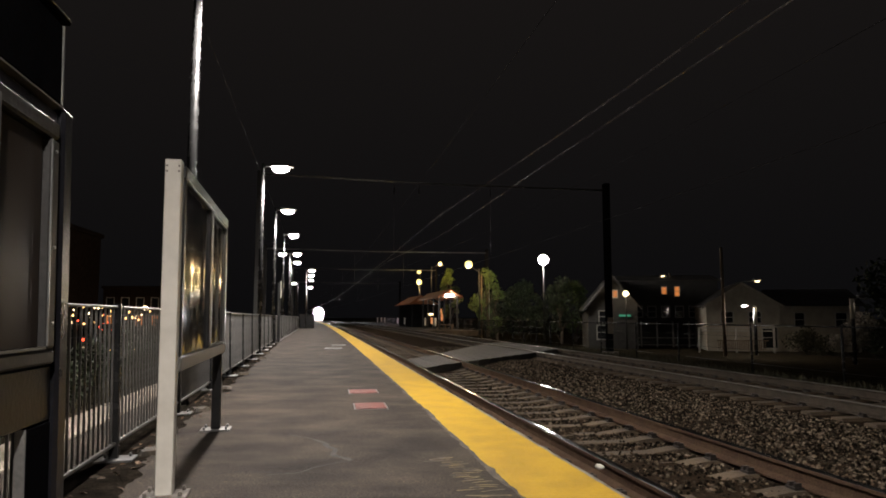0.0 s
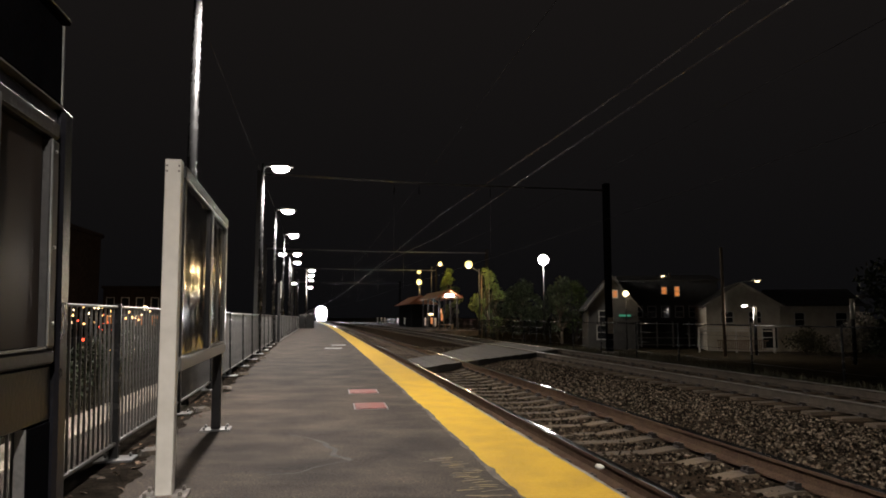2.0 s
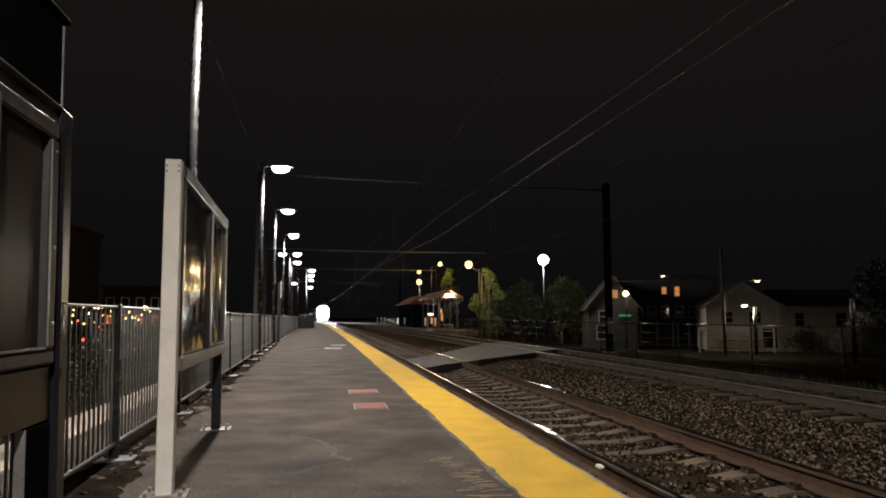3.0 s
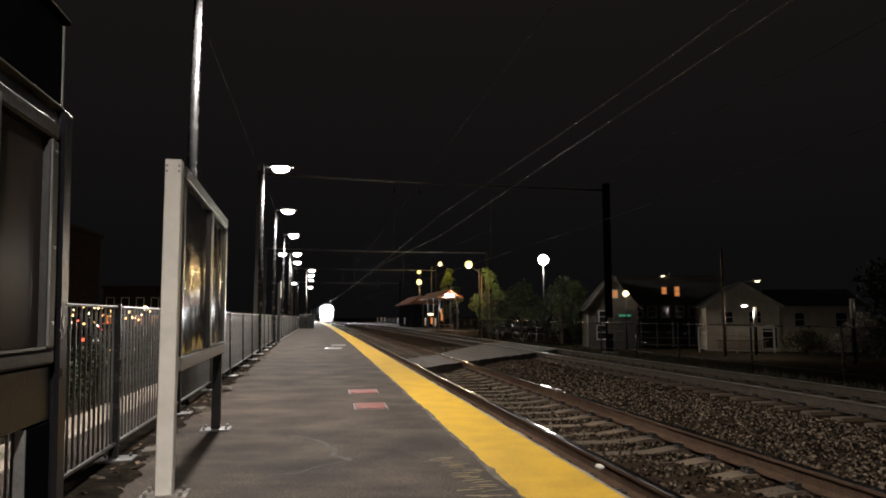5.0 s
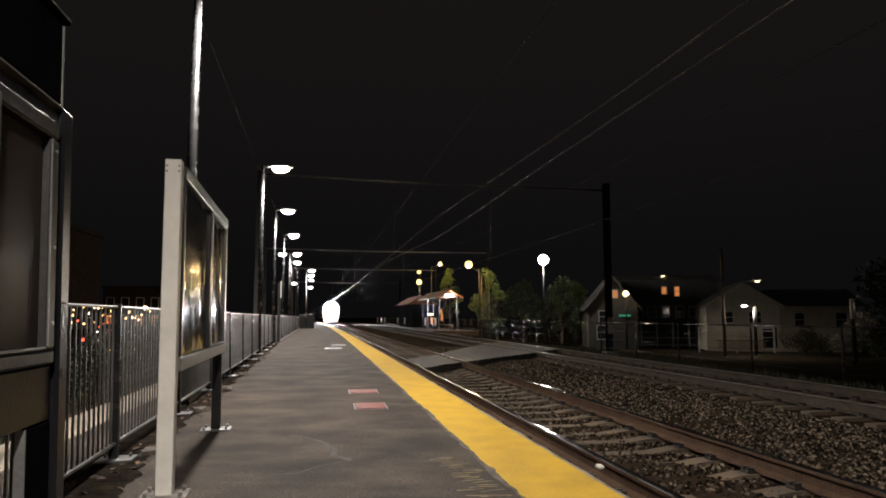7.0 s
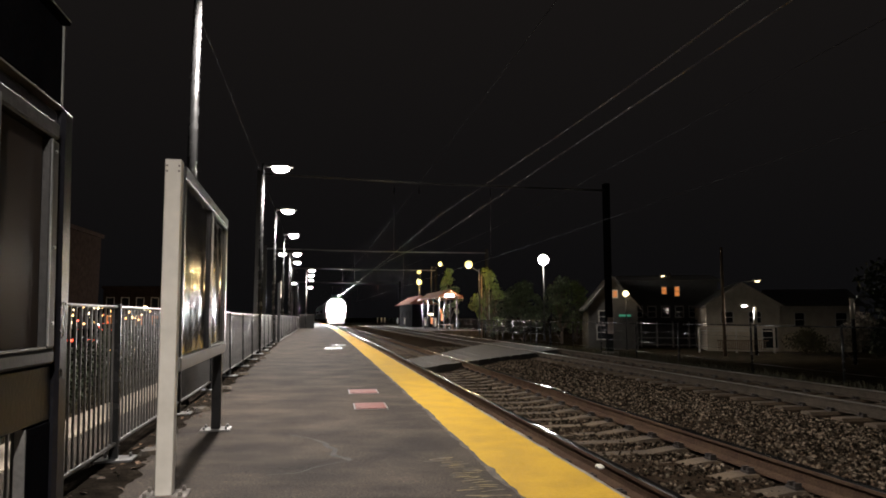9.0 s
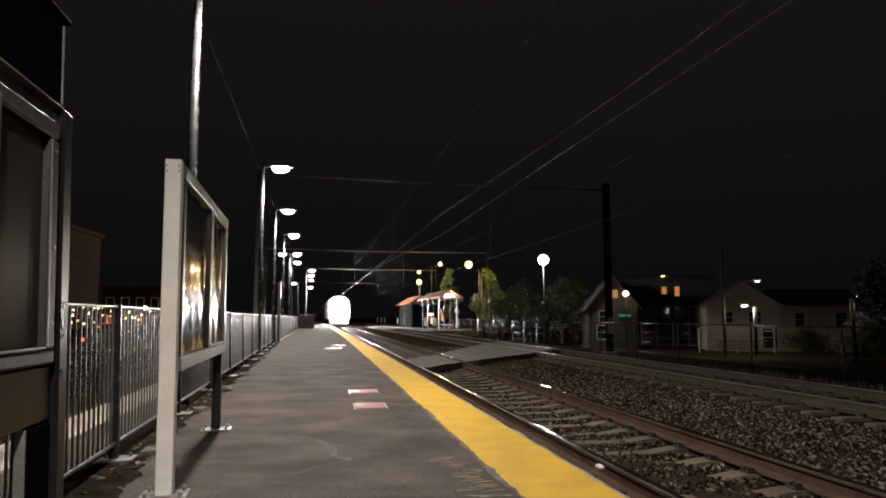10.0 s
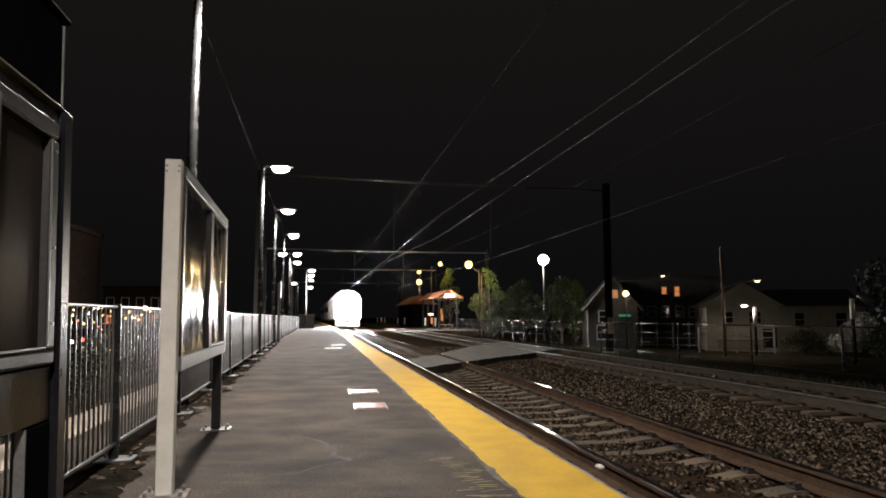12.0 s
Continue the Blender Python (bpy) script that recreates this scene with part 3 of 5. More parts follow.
# ---- the train ----
def build_train():
    eng = thing("locomotive", at_track(0, 160, RAIL_TOP), "approaching pale locomotive with blazing headlights", "locomotive")
    bm = bmesh.new()
    sec = ((-1.58, 1.05), (-1.6, 3.2), (-1.35, 3.8), (-0.7, 4.25), (0.7, 4.25), (1.35, 3.8), (1.6, 3.2), (1.58, 1.05))
    rows = []
    for y, k, dz in ((0.15, 0.95, -0.12), (0.55, 0.98, -0.05), (1.2, 1.0, 0.0), (19.0, 1.0, 0.0)):
        rows.append([bm.verts.new((x * k, y, z if z < 1.2 else z + dz)) for x, z in sec])
    for a, b in zip(rows, rows[1:]):
        for j in range(8):
            bm.faces.new((a[j], a[(j + 1) % 8], b[(j + 1) % 8], b[j]))
    bm.faces.new(rows[0]), bm.faces.new(rows[-1])
    part("body", bm, LOCO_GLARE_WHITE, eng, "locomotive body coloured white to wash out like headlight glare")
    for x in (-0.62, 0.62):
        bm = bmesh.new()
        box(bm, x - 0.42, x + 0.42, 0.1, 0.2, 3.25, 3.72, 0.05)
        part("windscreen", bm, GLARE_GLASS, eng, "windscreen coloured pale to wash out in headlight glare")
    bm = bmesh.new()
    box(bm, -1.35, 1.35, 0.0, 0.3, 0.2, 1.1, 0.06)
    part("pilot", bm, LOCO_GLARE_WHITE, eng)
    bm = bmesh.new()
    box(bm, -0.25, 0.25, -0.35, 0.05, 0.75, 1.0, 0.04)
    part("coupler", bm, STEEL_SIDE, eng)
    bm = bmesh.new()
    box(bm, -1.3, 1.3, 0.6, 18.8, 0.75, 1.2, 0.03)
    part("underframe", bm, LOCO_DARK, eng)
    for y in (2.6, 4.9, 13.8, 16.1):
        bm = bmesh.new()
        for s in (-1, 1):
            cyl(bm, (s * 0.70, y, 0.5), (s * 0.80, y, 0.5), 0.5, 0.5, 18)
        cyl(bm, (-0.75, y, 0.5), (0.75, y, 0.5), 0.09, n=8)
        part("wheelset", bm, RAIL_SIDE, eng)
    bm = bmesh.new()
    box(bm, -0.34, 0.34, -0.02, 0.3, 2.83, 3.17, 0.03)
    hl = part("headlight", bm, LOCO_GLARE_WHITE, eng, "twin headlight in a pale housing")
    for x in (-0.15, 0.15):
        bm = bmesh.new()
        cyl(bm, (x, -0.12, 3.0), (x, -0.02, 3.0), 0.09, 0.165, 18)
        part("headlight_lens", bm, HEADLIGHT, hl, "blazing white headlight lens")
    ditch = []
    for x in (-1.1, 1.1):
        bm = bmesh.new()
        cyl(bm, (x, -0.02, 2.15), (x, 0.32, 2.15), 0.22, 0.22, 18, cap=False)
        cyl(bm, (x, 0.2, 2.15), (x, 0.3, 2.15), 0.21, 0.21, 18)
        part("ditch_light_housing", bm, LOCO_GLARE_WHITE, eng)
        bm = bmesh.new()
        cyl(bm, (0, -0.10, 0), (0, 0.0, 0), 0.08, 0.16, 18, mi=0)
        cyl(bm, (0, 0.004, 0), (0, 0.05, 0), 0.17, 0.12, 18, mi=1)
        d = part("ditch_light", bm, [HEADLIGHT, LOCO_DARK], eng, "flashing white ditch light")
        d.matrix_basis = pose(x, 0.0, 2.15)
        ditch.append(d)
    coaches = []
    for i in range(2):
        co = thing("passenger_coach", at_track(0, 190 + 26 * i, RAIL_TOP), "stainless steel passenger coach behind the locomotive", "railway coach", "coaches of the train")
        bm = bmesh.new()
        sec = ((-1.52, 0.9), (-1.52, 3.3), (-1.2, 3.8), (1.2, 3.8), (1.52, 3.3), (1.52, 0.9))
        rows = [[bm.verts.new((x, y, z)) for x, z in sec] for y in (0, 25)]
        for j in range(6):
            bm.faces.new((rows[0][j], rows[0][(j + 1) % 6], rows[1][(j + 1) % 6], rows[1][j]))
        bm.faces.new(rows[0]), bm.faces.new(rows[1])
        part("body", bm, STEEL_SIDE, co)
        for s in (-1, 1):
            bm = bmesh.new()
            box(bm, s * 1.525 - 0.01, s * 1.525 + 0.01, 2, 23, 2.0, 2.75)
            part("window_band", bm, GLASS_DARK, co)
        for y in (3, 5.5, 19.5, 22):
            bm = bmesh.new()
            for s in (-1, 1):
                cyl(bm, (s * 0.70, y, 0.45), (s * 0.80, y, 0.45), 0.45, 0.45, 16)
            cyl(bm, (-0.75, y, 0.45), (0.75, y, 0.45), 0.08, n=8)
            part("wheelset", bm, RAIL_SIDE, co)
        bm = bmesh.new()
        box(bm, -1.2, 1.2, 0.5, 24.5, 0.6, 0.95)
        part("underframe", bm, LOCO_DARK, co)
        coaches.append(co)
    return eng, ditch, coaches


ENGINE, DITCH, COACHES = build_train()


def train_at(t):
    return 205.0 - 10.83 * t


def on_track(y, length):
    a, b = along(0, y), along(0, y + length)
    return pose(a.x, a.y, RAIL_TOP, 0, 0, math.degrees(math.atan2(-(b.x - a.x), b.y - a.y)))


# ---- boards on the platform ----
def build_map_board():
    """Two-bay board on one white and one grey post; its face looks over the platform."""
    th = thing("information_board", at_track(-4.055, 4.71, 0.0, 1.7) @ pose(0, 0, 0, 0, -0.5, 0), "two-bay information board behind buckled clear plastic on metal posts", "information board")
    bm = bmesh.new()
    box(bm, -0.046, 0.046, -0.045, 0.045, 0.012, 1.958, 0.004)
    part("near_post", bm, WHITE_POST, th, "white painted square post")
    for x in (-0.034, 0.034):
        for z in (1.885, 1.918):
            bm = bmesh.new()
            cyl(bm, (x, -0.049, z), (x, -0.045, z), 0.006, n=8)
            part("screw", bm, BOLT, th)
    bm = bmesh.new()
    box(bm, -0.04, 0.04, 2.32, 2.40, 0.012, 1.93, 0.006)
    part("far_post", bm, DARK_FRAME, th, "dark square post")
    for y in (0.0, 2.36):
        bm = bmesh.new()
        box(bm, -0.13, 0.13, y - 0.1, y + 0.1, 0.0, 0.014, 0.003)
        for sx in (-0.095, 0.095):
            for sy in (-0.07, 0.07):
                cyl(bm, (sx, y + sy, 0.014), (sx, y + sy, 0.04), 0.012, n=6)
        part("foot_plate", bm, KERB if y < 1 else GALV, th, "bolted steel foot plate")
    for nm, y0, y1, z0, z1 in (("top_rail", 0.046, 2.42, 1.86, 1.94), ("bottom_rail", 0.046, 2.42, 0.70, 0.785)):
        bm = bmesh.new()
        box(bm, -0.02, 0.062, y0, y1, z0, z1, 0.006)
        part(nm, bm, GREY_FRAME if nm == "bottom_rail" else DARK_FRAME, th, "grey aluminium rail" if nm == "bottom_rail" else "dark metal top rail")
    for y0, y1 in ((0.046, 0.10), (1.27, 1.36), (2.33, 2.42)):
        bm = bmesh.new()
        box(bm, -0.02, 0.058, y0, y1, 0.786, 1.859, 0.006)
        part("stile", bm, DARK_FRAME if y0 < 2 else GREY_FRAME, th)
    for k, (y0, y1) in enumerate(((0.105, 1.265), (1.365, 2.325))):
        bm = bmesh.new()
        n, q = 14, 18
        grid = []
        for i in range(n + 1):
            col = []
            for j in range(q + 1):
                y, z = y0 + (y1 - y0) * i / n, 0.79 + 1.065 * j / q
                edge = math.sin(math.pi * i / n) * math.sin(math.pi * j / q)
                col.append(bm.verts.new((0.035 + edge * (0.03 * noise.noise((y * 1.7, z * 0.8, 3 + k)) + 0.006 * noise.noise((y * 5, z * 1.8, 8 + k))), y, z)))
            grid.append(col)
        for i in range(n):
            for j in range(q):
                bm.faces.new((grid[i][j], grid[i + 1][j], grid[i + 1][j + 1], grid[i][j + 1])).smooth = True
        part("clear_sheet", bm, SHEET, th, "buckled clear plastic sheet")
    bm = bmesh.new()
    box(bm, -0.016, 0.008, 0.05, 2.41, 0.79, 1.855)
    part("back_board", bm, PANEL_PLATE, th)
    # light inner bead of the second bay
    bm = bmesh.new()
    for a, b in (((1.368, 0.792), (1.380, 1.85)), ((1.368, 1.838), (2.32, 1.85)), ((1.368, 0.792), (2.32, 0.803))):
        box(bm, 0.044, 0.062, a[0], b[0], a[1], b[1])
    part("bead", bm, GALV, th, "bright metal glazing bead")


def build_case_board():
    """The tall dark poster case close to the eye."""
    th = thing("poster_case", at_track(-4.06, 2.86) @ pose(0, 0, 0, 0, -1.6, 0), "tall dark bronze poster case with clouded plastic and header box", "poster case")
    def bar(nm, y0, y1, z0, z1, x0=-0.09, x1=0.07, mat=DARK_FRAME, bev=0.008, label=""):
        bm = bmesh.new()
        box(bm, x0, x1, y0, y1, z0, z1, bev)
        return part(nm, bm, mat, th, label)
    bar("end_post", 0.050, 0.135, 0.0, 1.72, -0.07, 0.068, CASE_FRAME, 0.012)
    bar("far_end_post", -1.9, -1.83, 0.0, 1.72, -0.07, 0.068, CASE_FRAME, 0.012)
    bar("leg", -0.13, 0.048, 0.0, 0.69, 0.02, 0.05, CASE_BLACK, 0.004)
    # lit end face of the black leg, its light coloured in as grey
    bar("lit_leg_edge", -0.136, -0.132, 0.0, 0.69, 0.02, 0.05, GREY_FRAME, 0.0, "end face of the leg, its light put into the grey")
    bar("leg", -1.7, -1.52, 0.0, 0.69, 0.02, 0.05, CASE_BLACK, 0.004)
    bar("header_box", -1.88, 0.045, 1.725, 2.0, -0.08, 0.058, CASE_BLACK, 0.004)
    bar("header_edge", 0.047, 0.056, 1.725, 2.0, 0.052, 0.061, GREY_FRAME, 0.001, "thin light metal corner strip")
    bar("header_trim", -1.88, 0.056, 1.712, 1.719, -0.07, 0.064, GREY_FRAME, 0.001, "thin light metal strip")
    bar("cap_strip", -1.9, 0.09, 2.018, 2.034, -0.09, 0.066, CASE_BLACK, 0.002)
    bar("cap_bead", -1.9, 0.09, 2.028, 2.033, 0.067, 0.070, GREY_FRAME, 0.001, "thin light bead along the cap")
    bar("upper_rail", -1.82, 0.04, 1.656, 1.698, -0.07, 0.05, CASE_FRAME, 0.006)
    bar("top_rail", -1.82, 0.012, 1.594, 1.652, mat=PANEL_PLATE)
    bar("bottom_rail", -1.82, 0.012, 0.872, 0.918, mat=PANEL_PLATE)
    bar("skirt", -1.82, 0.04, 0.695, 0.866, 0.0, 0.05, CASE_FRAME, 0.004)
    bar("stile", -0.05, 0.012, 0.92, 1.59, mat=PANEL_PLATE)
    bar("inner_stile", 0.014, 0.043, 0.87, 1.65, -0.07, 0.056, CASE_FRAME)
    bar("bead", -0.060, -0.0515, 0.93, 1.585, 0.0705, 0.075, GALV, 0.001, "bright glazing bead")
    bar("lower_bead", -1.80, -0.062, 0.921, 0.929, 0.060, 0.072, GREY_FRAME, 0.001, "thin metal glazing bead")
    bar("mullion", -0.425, -0.405, 0.93, 1.62, 0.060, 0.073, GALV, 0.002, "bright upright bar between two panes")
    bar("back_board", -1.80, -0.06, 0.93, 1.585, -0.06, 0.0, TIMBER, 0.0)
    bm = bmesh.new()
    n = 10
    g = [[bm.verts.new((0.045 + 0.004 * noise.noise((i * 0.4, j * 0.4, 1)), -1.80 + 1.738 * i / n, 0.93 + 0.655 * j / n)) for j in range(n + 1)] for i in range(n + 1)]
    for i in range(n):
        for j in range(n):
            bm.faces.new((g[i][j], g[i + 1][j], g[i + 1][j + 1], g[i][j + 1])).smooth = True
    part("clear_sheet", bm, SHEET_OLD, th, "scratched brownish clear sheet")
    for z in (1.0, 1.24, 1.55):
        bm = bmesh.new()
        cyl(bm, (0.07, -0.02, z), (0.076, -0.02, z), 0.005, n=8)
        part("screw", bm, GALV, th)


# ---- the fence at the back of the platform ----
def build_fence():
    picket = bmesh.new()
    box(picket, -0.0065, 0.0065, -0.0065, 0.0065, 0.135, 1.087)
    pk = bpy.data.meshes.new("picket")
    picket.to_mesh(pk)
    picket.free()
    pk.materials.append(FENCE)
    first = None
    y = 5.785 - 2.4 * 0.983 * 4
    while y < 66:
        m = at_track(fence_off(y), y, random.uniform(-0.006, 0.006), 1.1 if y < 28 else 0.0) @ pose(0, 0, 0, 0, -1.5, 0)
        if first is None:
            first = thing("fence_panel", m, "grey steel picket fence panel at the platform's back", "fence", "fence panels")
            L = 2.4
            for nm, z0, z1, w in (("top_rail", 1.088, 1.106, 0.013), ("bottom_rail", 0.108, 0.135, 0.014)):
                bm = bmesh.new()
                box(bm, -w, w, 0.0, L, z0, z1, 0.006)
                part(nm, bm, GALV if nm == "top_rail" else FENCE, first)
            bm = bmesh.new()
            box(bm, -0.032, 0.032, -0.025, 0.025, 0.0, 1.118, 0.006)
            part("post", bm, POLE, first, "dark flat steel fence post")
            bm = bmesh.new()
            box(bm, -0.11, 0.14, -0.1, 0.1, 0.0, 0.016, 0.004)
            for sx in (-0.07, 0.1):
                cyl(bm, (sx, 0.05, 0.016), (sx, 0.05, 0.04), 0.011, n=6)
            part("foot_plate", bm, GALV, first)
            for i in range(1, 24):
                ob = new("picket", pk)
                ob.parent = first
                ob.matrix_basis = pose(0, 0.1 * i, 0)
        else:
            copy_thing(first, m)
        y += 2.4 * 0.983


def build_platform_items():
    # access plates in the asphalt
    for x, y, w, d, mat, tone in ((-1.10, 9.50, 0.36, 0.46, HATCH_RED, "red"), (-0.84, 7.97, 0.34, 0.50, HATCH_RED, "red"), (-3.62, 22.6, 0.52, 0.5, GALV, "grey"), (-3.85, 25.2, 0.5, 0.45, GALV, "grey")):
        th = thing("access_hatch", pose(x, y, 0.0, 0, 0, 9.5), f"{tone} steel access plate set in the platform asphalt", "access hatch", "hatches in the platform")
        bm = bmesh.new()
        box(bm, -w / 2, w / 2, -d / 2, d / 2, -0.02, 0.012, 0.004)
        part("plate", bm, mat, th)
        bm = bmesh.new()
        e = 0.018
        for x0, x1, y0, y1 in ((-w / 2 - e, w / 2 + e, -d / 2 - e, -d / 2 - 0.003), (-w / 2 - e, w / 2 + e, d / 2 + 0.003, d / 2 + e), (-w / 2 - e, -w / 2 - 0.003, -d / 2, d / 2), (w / 2 + 0.003, w / 2 + e, -d / 2, d / 2)):
            box(bm, x0, x1, y0, y1, -0.02, 0.006)
        part("rim", bm, GALV, th)
        for sx in (-1, 1):
            bm = bmesh.new()
            cyl(bm, (sx * w * 0.4, -d * 0.4, 0.012), (sx * w * 0.4, -d * 0.4, 0.016), 0.012, n=8)
            part("bolt", bm, BOLT, th)

    def stroke(bm, pts, w, seed):
        """A thin ragged band on the asphalt along a line."""
        pts = [Vector((*p, 0.003)) for p in pts]
        fine_pts = []
        for a, b in zip(pts, pts[1:]):
            k = max(2, int((b - a).length / 0.03))
            fine_pts += [a.lerp(b, i / k) for i in range(k)]
        fine_pts.append(pts[-1])
        prev = None
        for i, p in enumerate(fine_pts):
            d = (fine_pts[min(i + 1, len(fine_pts) - 1)] - fine_pts[max(i - 1, 0)]).normalized()
            s = Vector((-d.y, d.x, 0))
            ww = w * (0.6 + 0.9 * abs(noise.noise((i * 0.21, seed, 0))))
            c = p + s * 0.03 * noise.noise((i * 0.17, seed, 5))
            row = (bm.verts.new(c + s * ww), bm.verts.new(c - s * ww))
            if prev:
                bm.faces.new((prev[0], row[0], row[1], prev[1]))
            prev = row
    bm = bmesh.new()
    stroke(bm, ((-1.34, 6.05), (-1.14, 5.88), (-1.02, 5.75)), 0.011, 1)
    stroke(bm, ((-1.06, 5.78), (-0.96, 5.65), (-0.85, 5.37), (-0.78, 5.12), (-0.66, 4.97)), 0.030, 2)
    stroke(bm, ((-0.67, 4.98), (-0.75, 4.94), (-0.86, 4.74), (-0.97, 4.59), (-1.14, 4.52)), 0.009, 3)
    lone("crack_filler", bm, SCUFF, "pale filled crack wandering over the asphalt", "asphalt repair", kind="structure")
    bm = bmesh.new()
    for i in range(26):
        yy = 4.1 + 0.055 * i
        o = -2.11 - 0.002 * i - random.uniform(0, 0.15)
        a, b = along(o - random.uniform(0.05, 0.16), yy), along(o + 0.04, yy + random.uniform(-0.03, 0.03))
        stroke(bm, (a[:2], b[:2]), 0.010, 20 + i)
    lone("worn_markings", bm, YELLOW_WORN, "faded yellow stripes worn into the asphalt", "worn paint", kind="structure")
    # long seams across the asphalt
    bm = bmesh.new()
    for i, yy in enumerate((4.2, 6.8, 9.0, 11.3, 13.6, 16.4, 19.0, 22.0, 26.0, 30.0)):
        a, c, b = along(-4.4, yy + random.uniform(-0.2, 0.2)), along(-3.3, yy + random.uniform(-0.15, 0.15)), along(-2.3, yy + random.uniform(-0.2, 0.2))
        stroke(bm, (a[:2], c[:2], b[:2]), 0.008 + 0.0006 * yy, 40 + i)
    stroke(bm, ((-1.99, 6.58), (-1.76, 6.86), (-1.51, 7.13), (-1.30, 7.20)), 0.016, 61)
    stroke(bm, ((-2.05, 6.0), (-1.80, 6.42), (-1.68, 6.76)), 0.014, 62)
    stroke(bm, ((-1.68, 4.36), (-1.37, 4.63), (-1.06, 4.59)), 0.010, 63)
    lone("asphalt_seams", bm, SEAM, "dark seams and cracks across the platform", "asphalt cracks", kind="structure")
    # broken concrete pads beside the fence posts
    for i, yy in enumerate((3.7, 6.0, 8.36, 10.7, 13.1, 15.4, 17.8, 20.2)):
        bm = bmesh.new()
        n = 9
        rr = [random.uniform(0.06, 0.12) for _ in range(n)]
        lo = [bm.verts.new((rr[k] * 1.3 * math.cos(6.283 * k / n), rr[k] * math.sin(6.283 * k / n), 0)) for k in range(n)]
        hi = [bm.verts.new((v.co.x * 0.8, v.co.y * 0.8, 0.035 + random.uniform(-0.012, 0.015))) for v in lo]
        bm.faces.new(hi)
        for k in range(n):
            bm.faces.new((lo[k], lo[(k + 1) % n], hi[(k + 1) % n], hi[k]))
        lone("concrete_pad", bm, BARE, "broken concrete pad at a fence post's foot", "concrete pad", at_track(fence_off(yy) + 0.2, yy, 0.001, random.uniform(0, 90)), "pads along the fence")
    # fallen leaves along the fence
    rng = np.random.default_rng(3)
    v, f = [], []
    for _ in range(190):
        yy = 2.5 + 22 * rng.random() ** 1.6
        o = fence_off(yy) + abs(rng.normal(0.0, 0.12)) + 0.02
        c = np.array(along(o, yy, 0.006))
        a = rng.uniform(0, 6.28)
        s = rng.uniform(0.015, 0.04)
        u = np.array((math.cos(a), math.sin(a), rng.uniform(-0.3, 0.5))) * s
        w = np.array((-math.sin(a), math.cos(a), rng.uniform(-0.2, 0.4))) * s * 0.6
        k = len(v)
        v += [tuple(c - u), tuple(c + w + (0, 0, 0.006)), tuple(c + u), tuple(c - w + (0, 0, 0.006))]
        f.append((k, k + 1, k + 2, k + 3))
    tagged(soup("fallen_leaves", v, f, DEAD_LEAF), "dry brown leaves blown along the fence", "fallen leaves", kind="stuff")
    # a pale stone on the edging, and one in the ballast
    for x, y, z, r in ((1.06, 4.72, -0.0, 0.03), (2.55, 4.62, -0.40, 0.06)):
        bm = bmesh.new()
        bmesh.ops.create_icosphere(bm, subdivisions=2, radius=r)
        for q in bm.verts:
            q.co *= 1 + 0.3 * noise.noise(q.co * 30)
            q.co.z *= 0.6
        lone("pale_stone", bm, WHITE_POST, "pale loose stone lying beside the rail", "stone", pose(x, y, z + r * 0.5))
    # slim post with a small sign
    th = thing("sign_post", at_track(-4.95, 29.4), "slim black post carrying a small white sign plate", "sign post")
    bm = bmesh.new()
    box(bm, -0.06, 0.06, -0.06, 0.06, 0, 2.45, 0.01)
    part("post", bm, BLACK_STEEL, th)
    bm = bmesh.new()
    box(bm, 0.063, 0.075, -0.3, 0.3, 1.85, 2.55, 0.003)
    part("sign_plate", bm, WHITE_POST, th, "small white plate")
    # dark cabinet further down
    th = thing("equipment_cabinet", at_track(-4.2, 64), "dark steel equipment cabinet at the platform's back", "cabinet")
    bm = bmesh.new()
    box(bm, -0.75, 0.6, 0, 2.2, 0, 1.25, 0.03)
    part("body", bm, BLACK_STEEL, th)
    bm = bmesh.new()
    box(bm, -0.8, 0.65, -0.05, 2.25, 1.255, 1.31, 0.02)
    part("lid", bm, PANEL_PLATE, th)


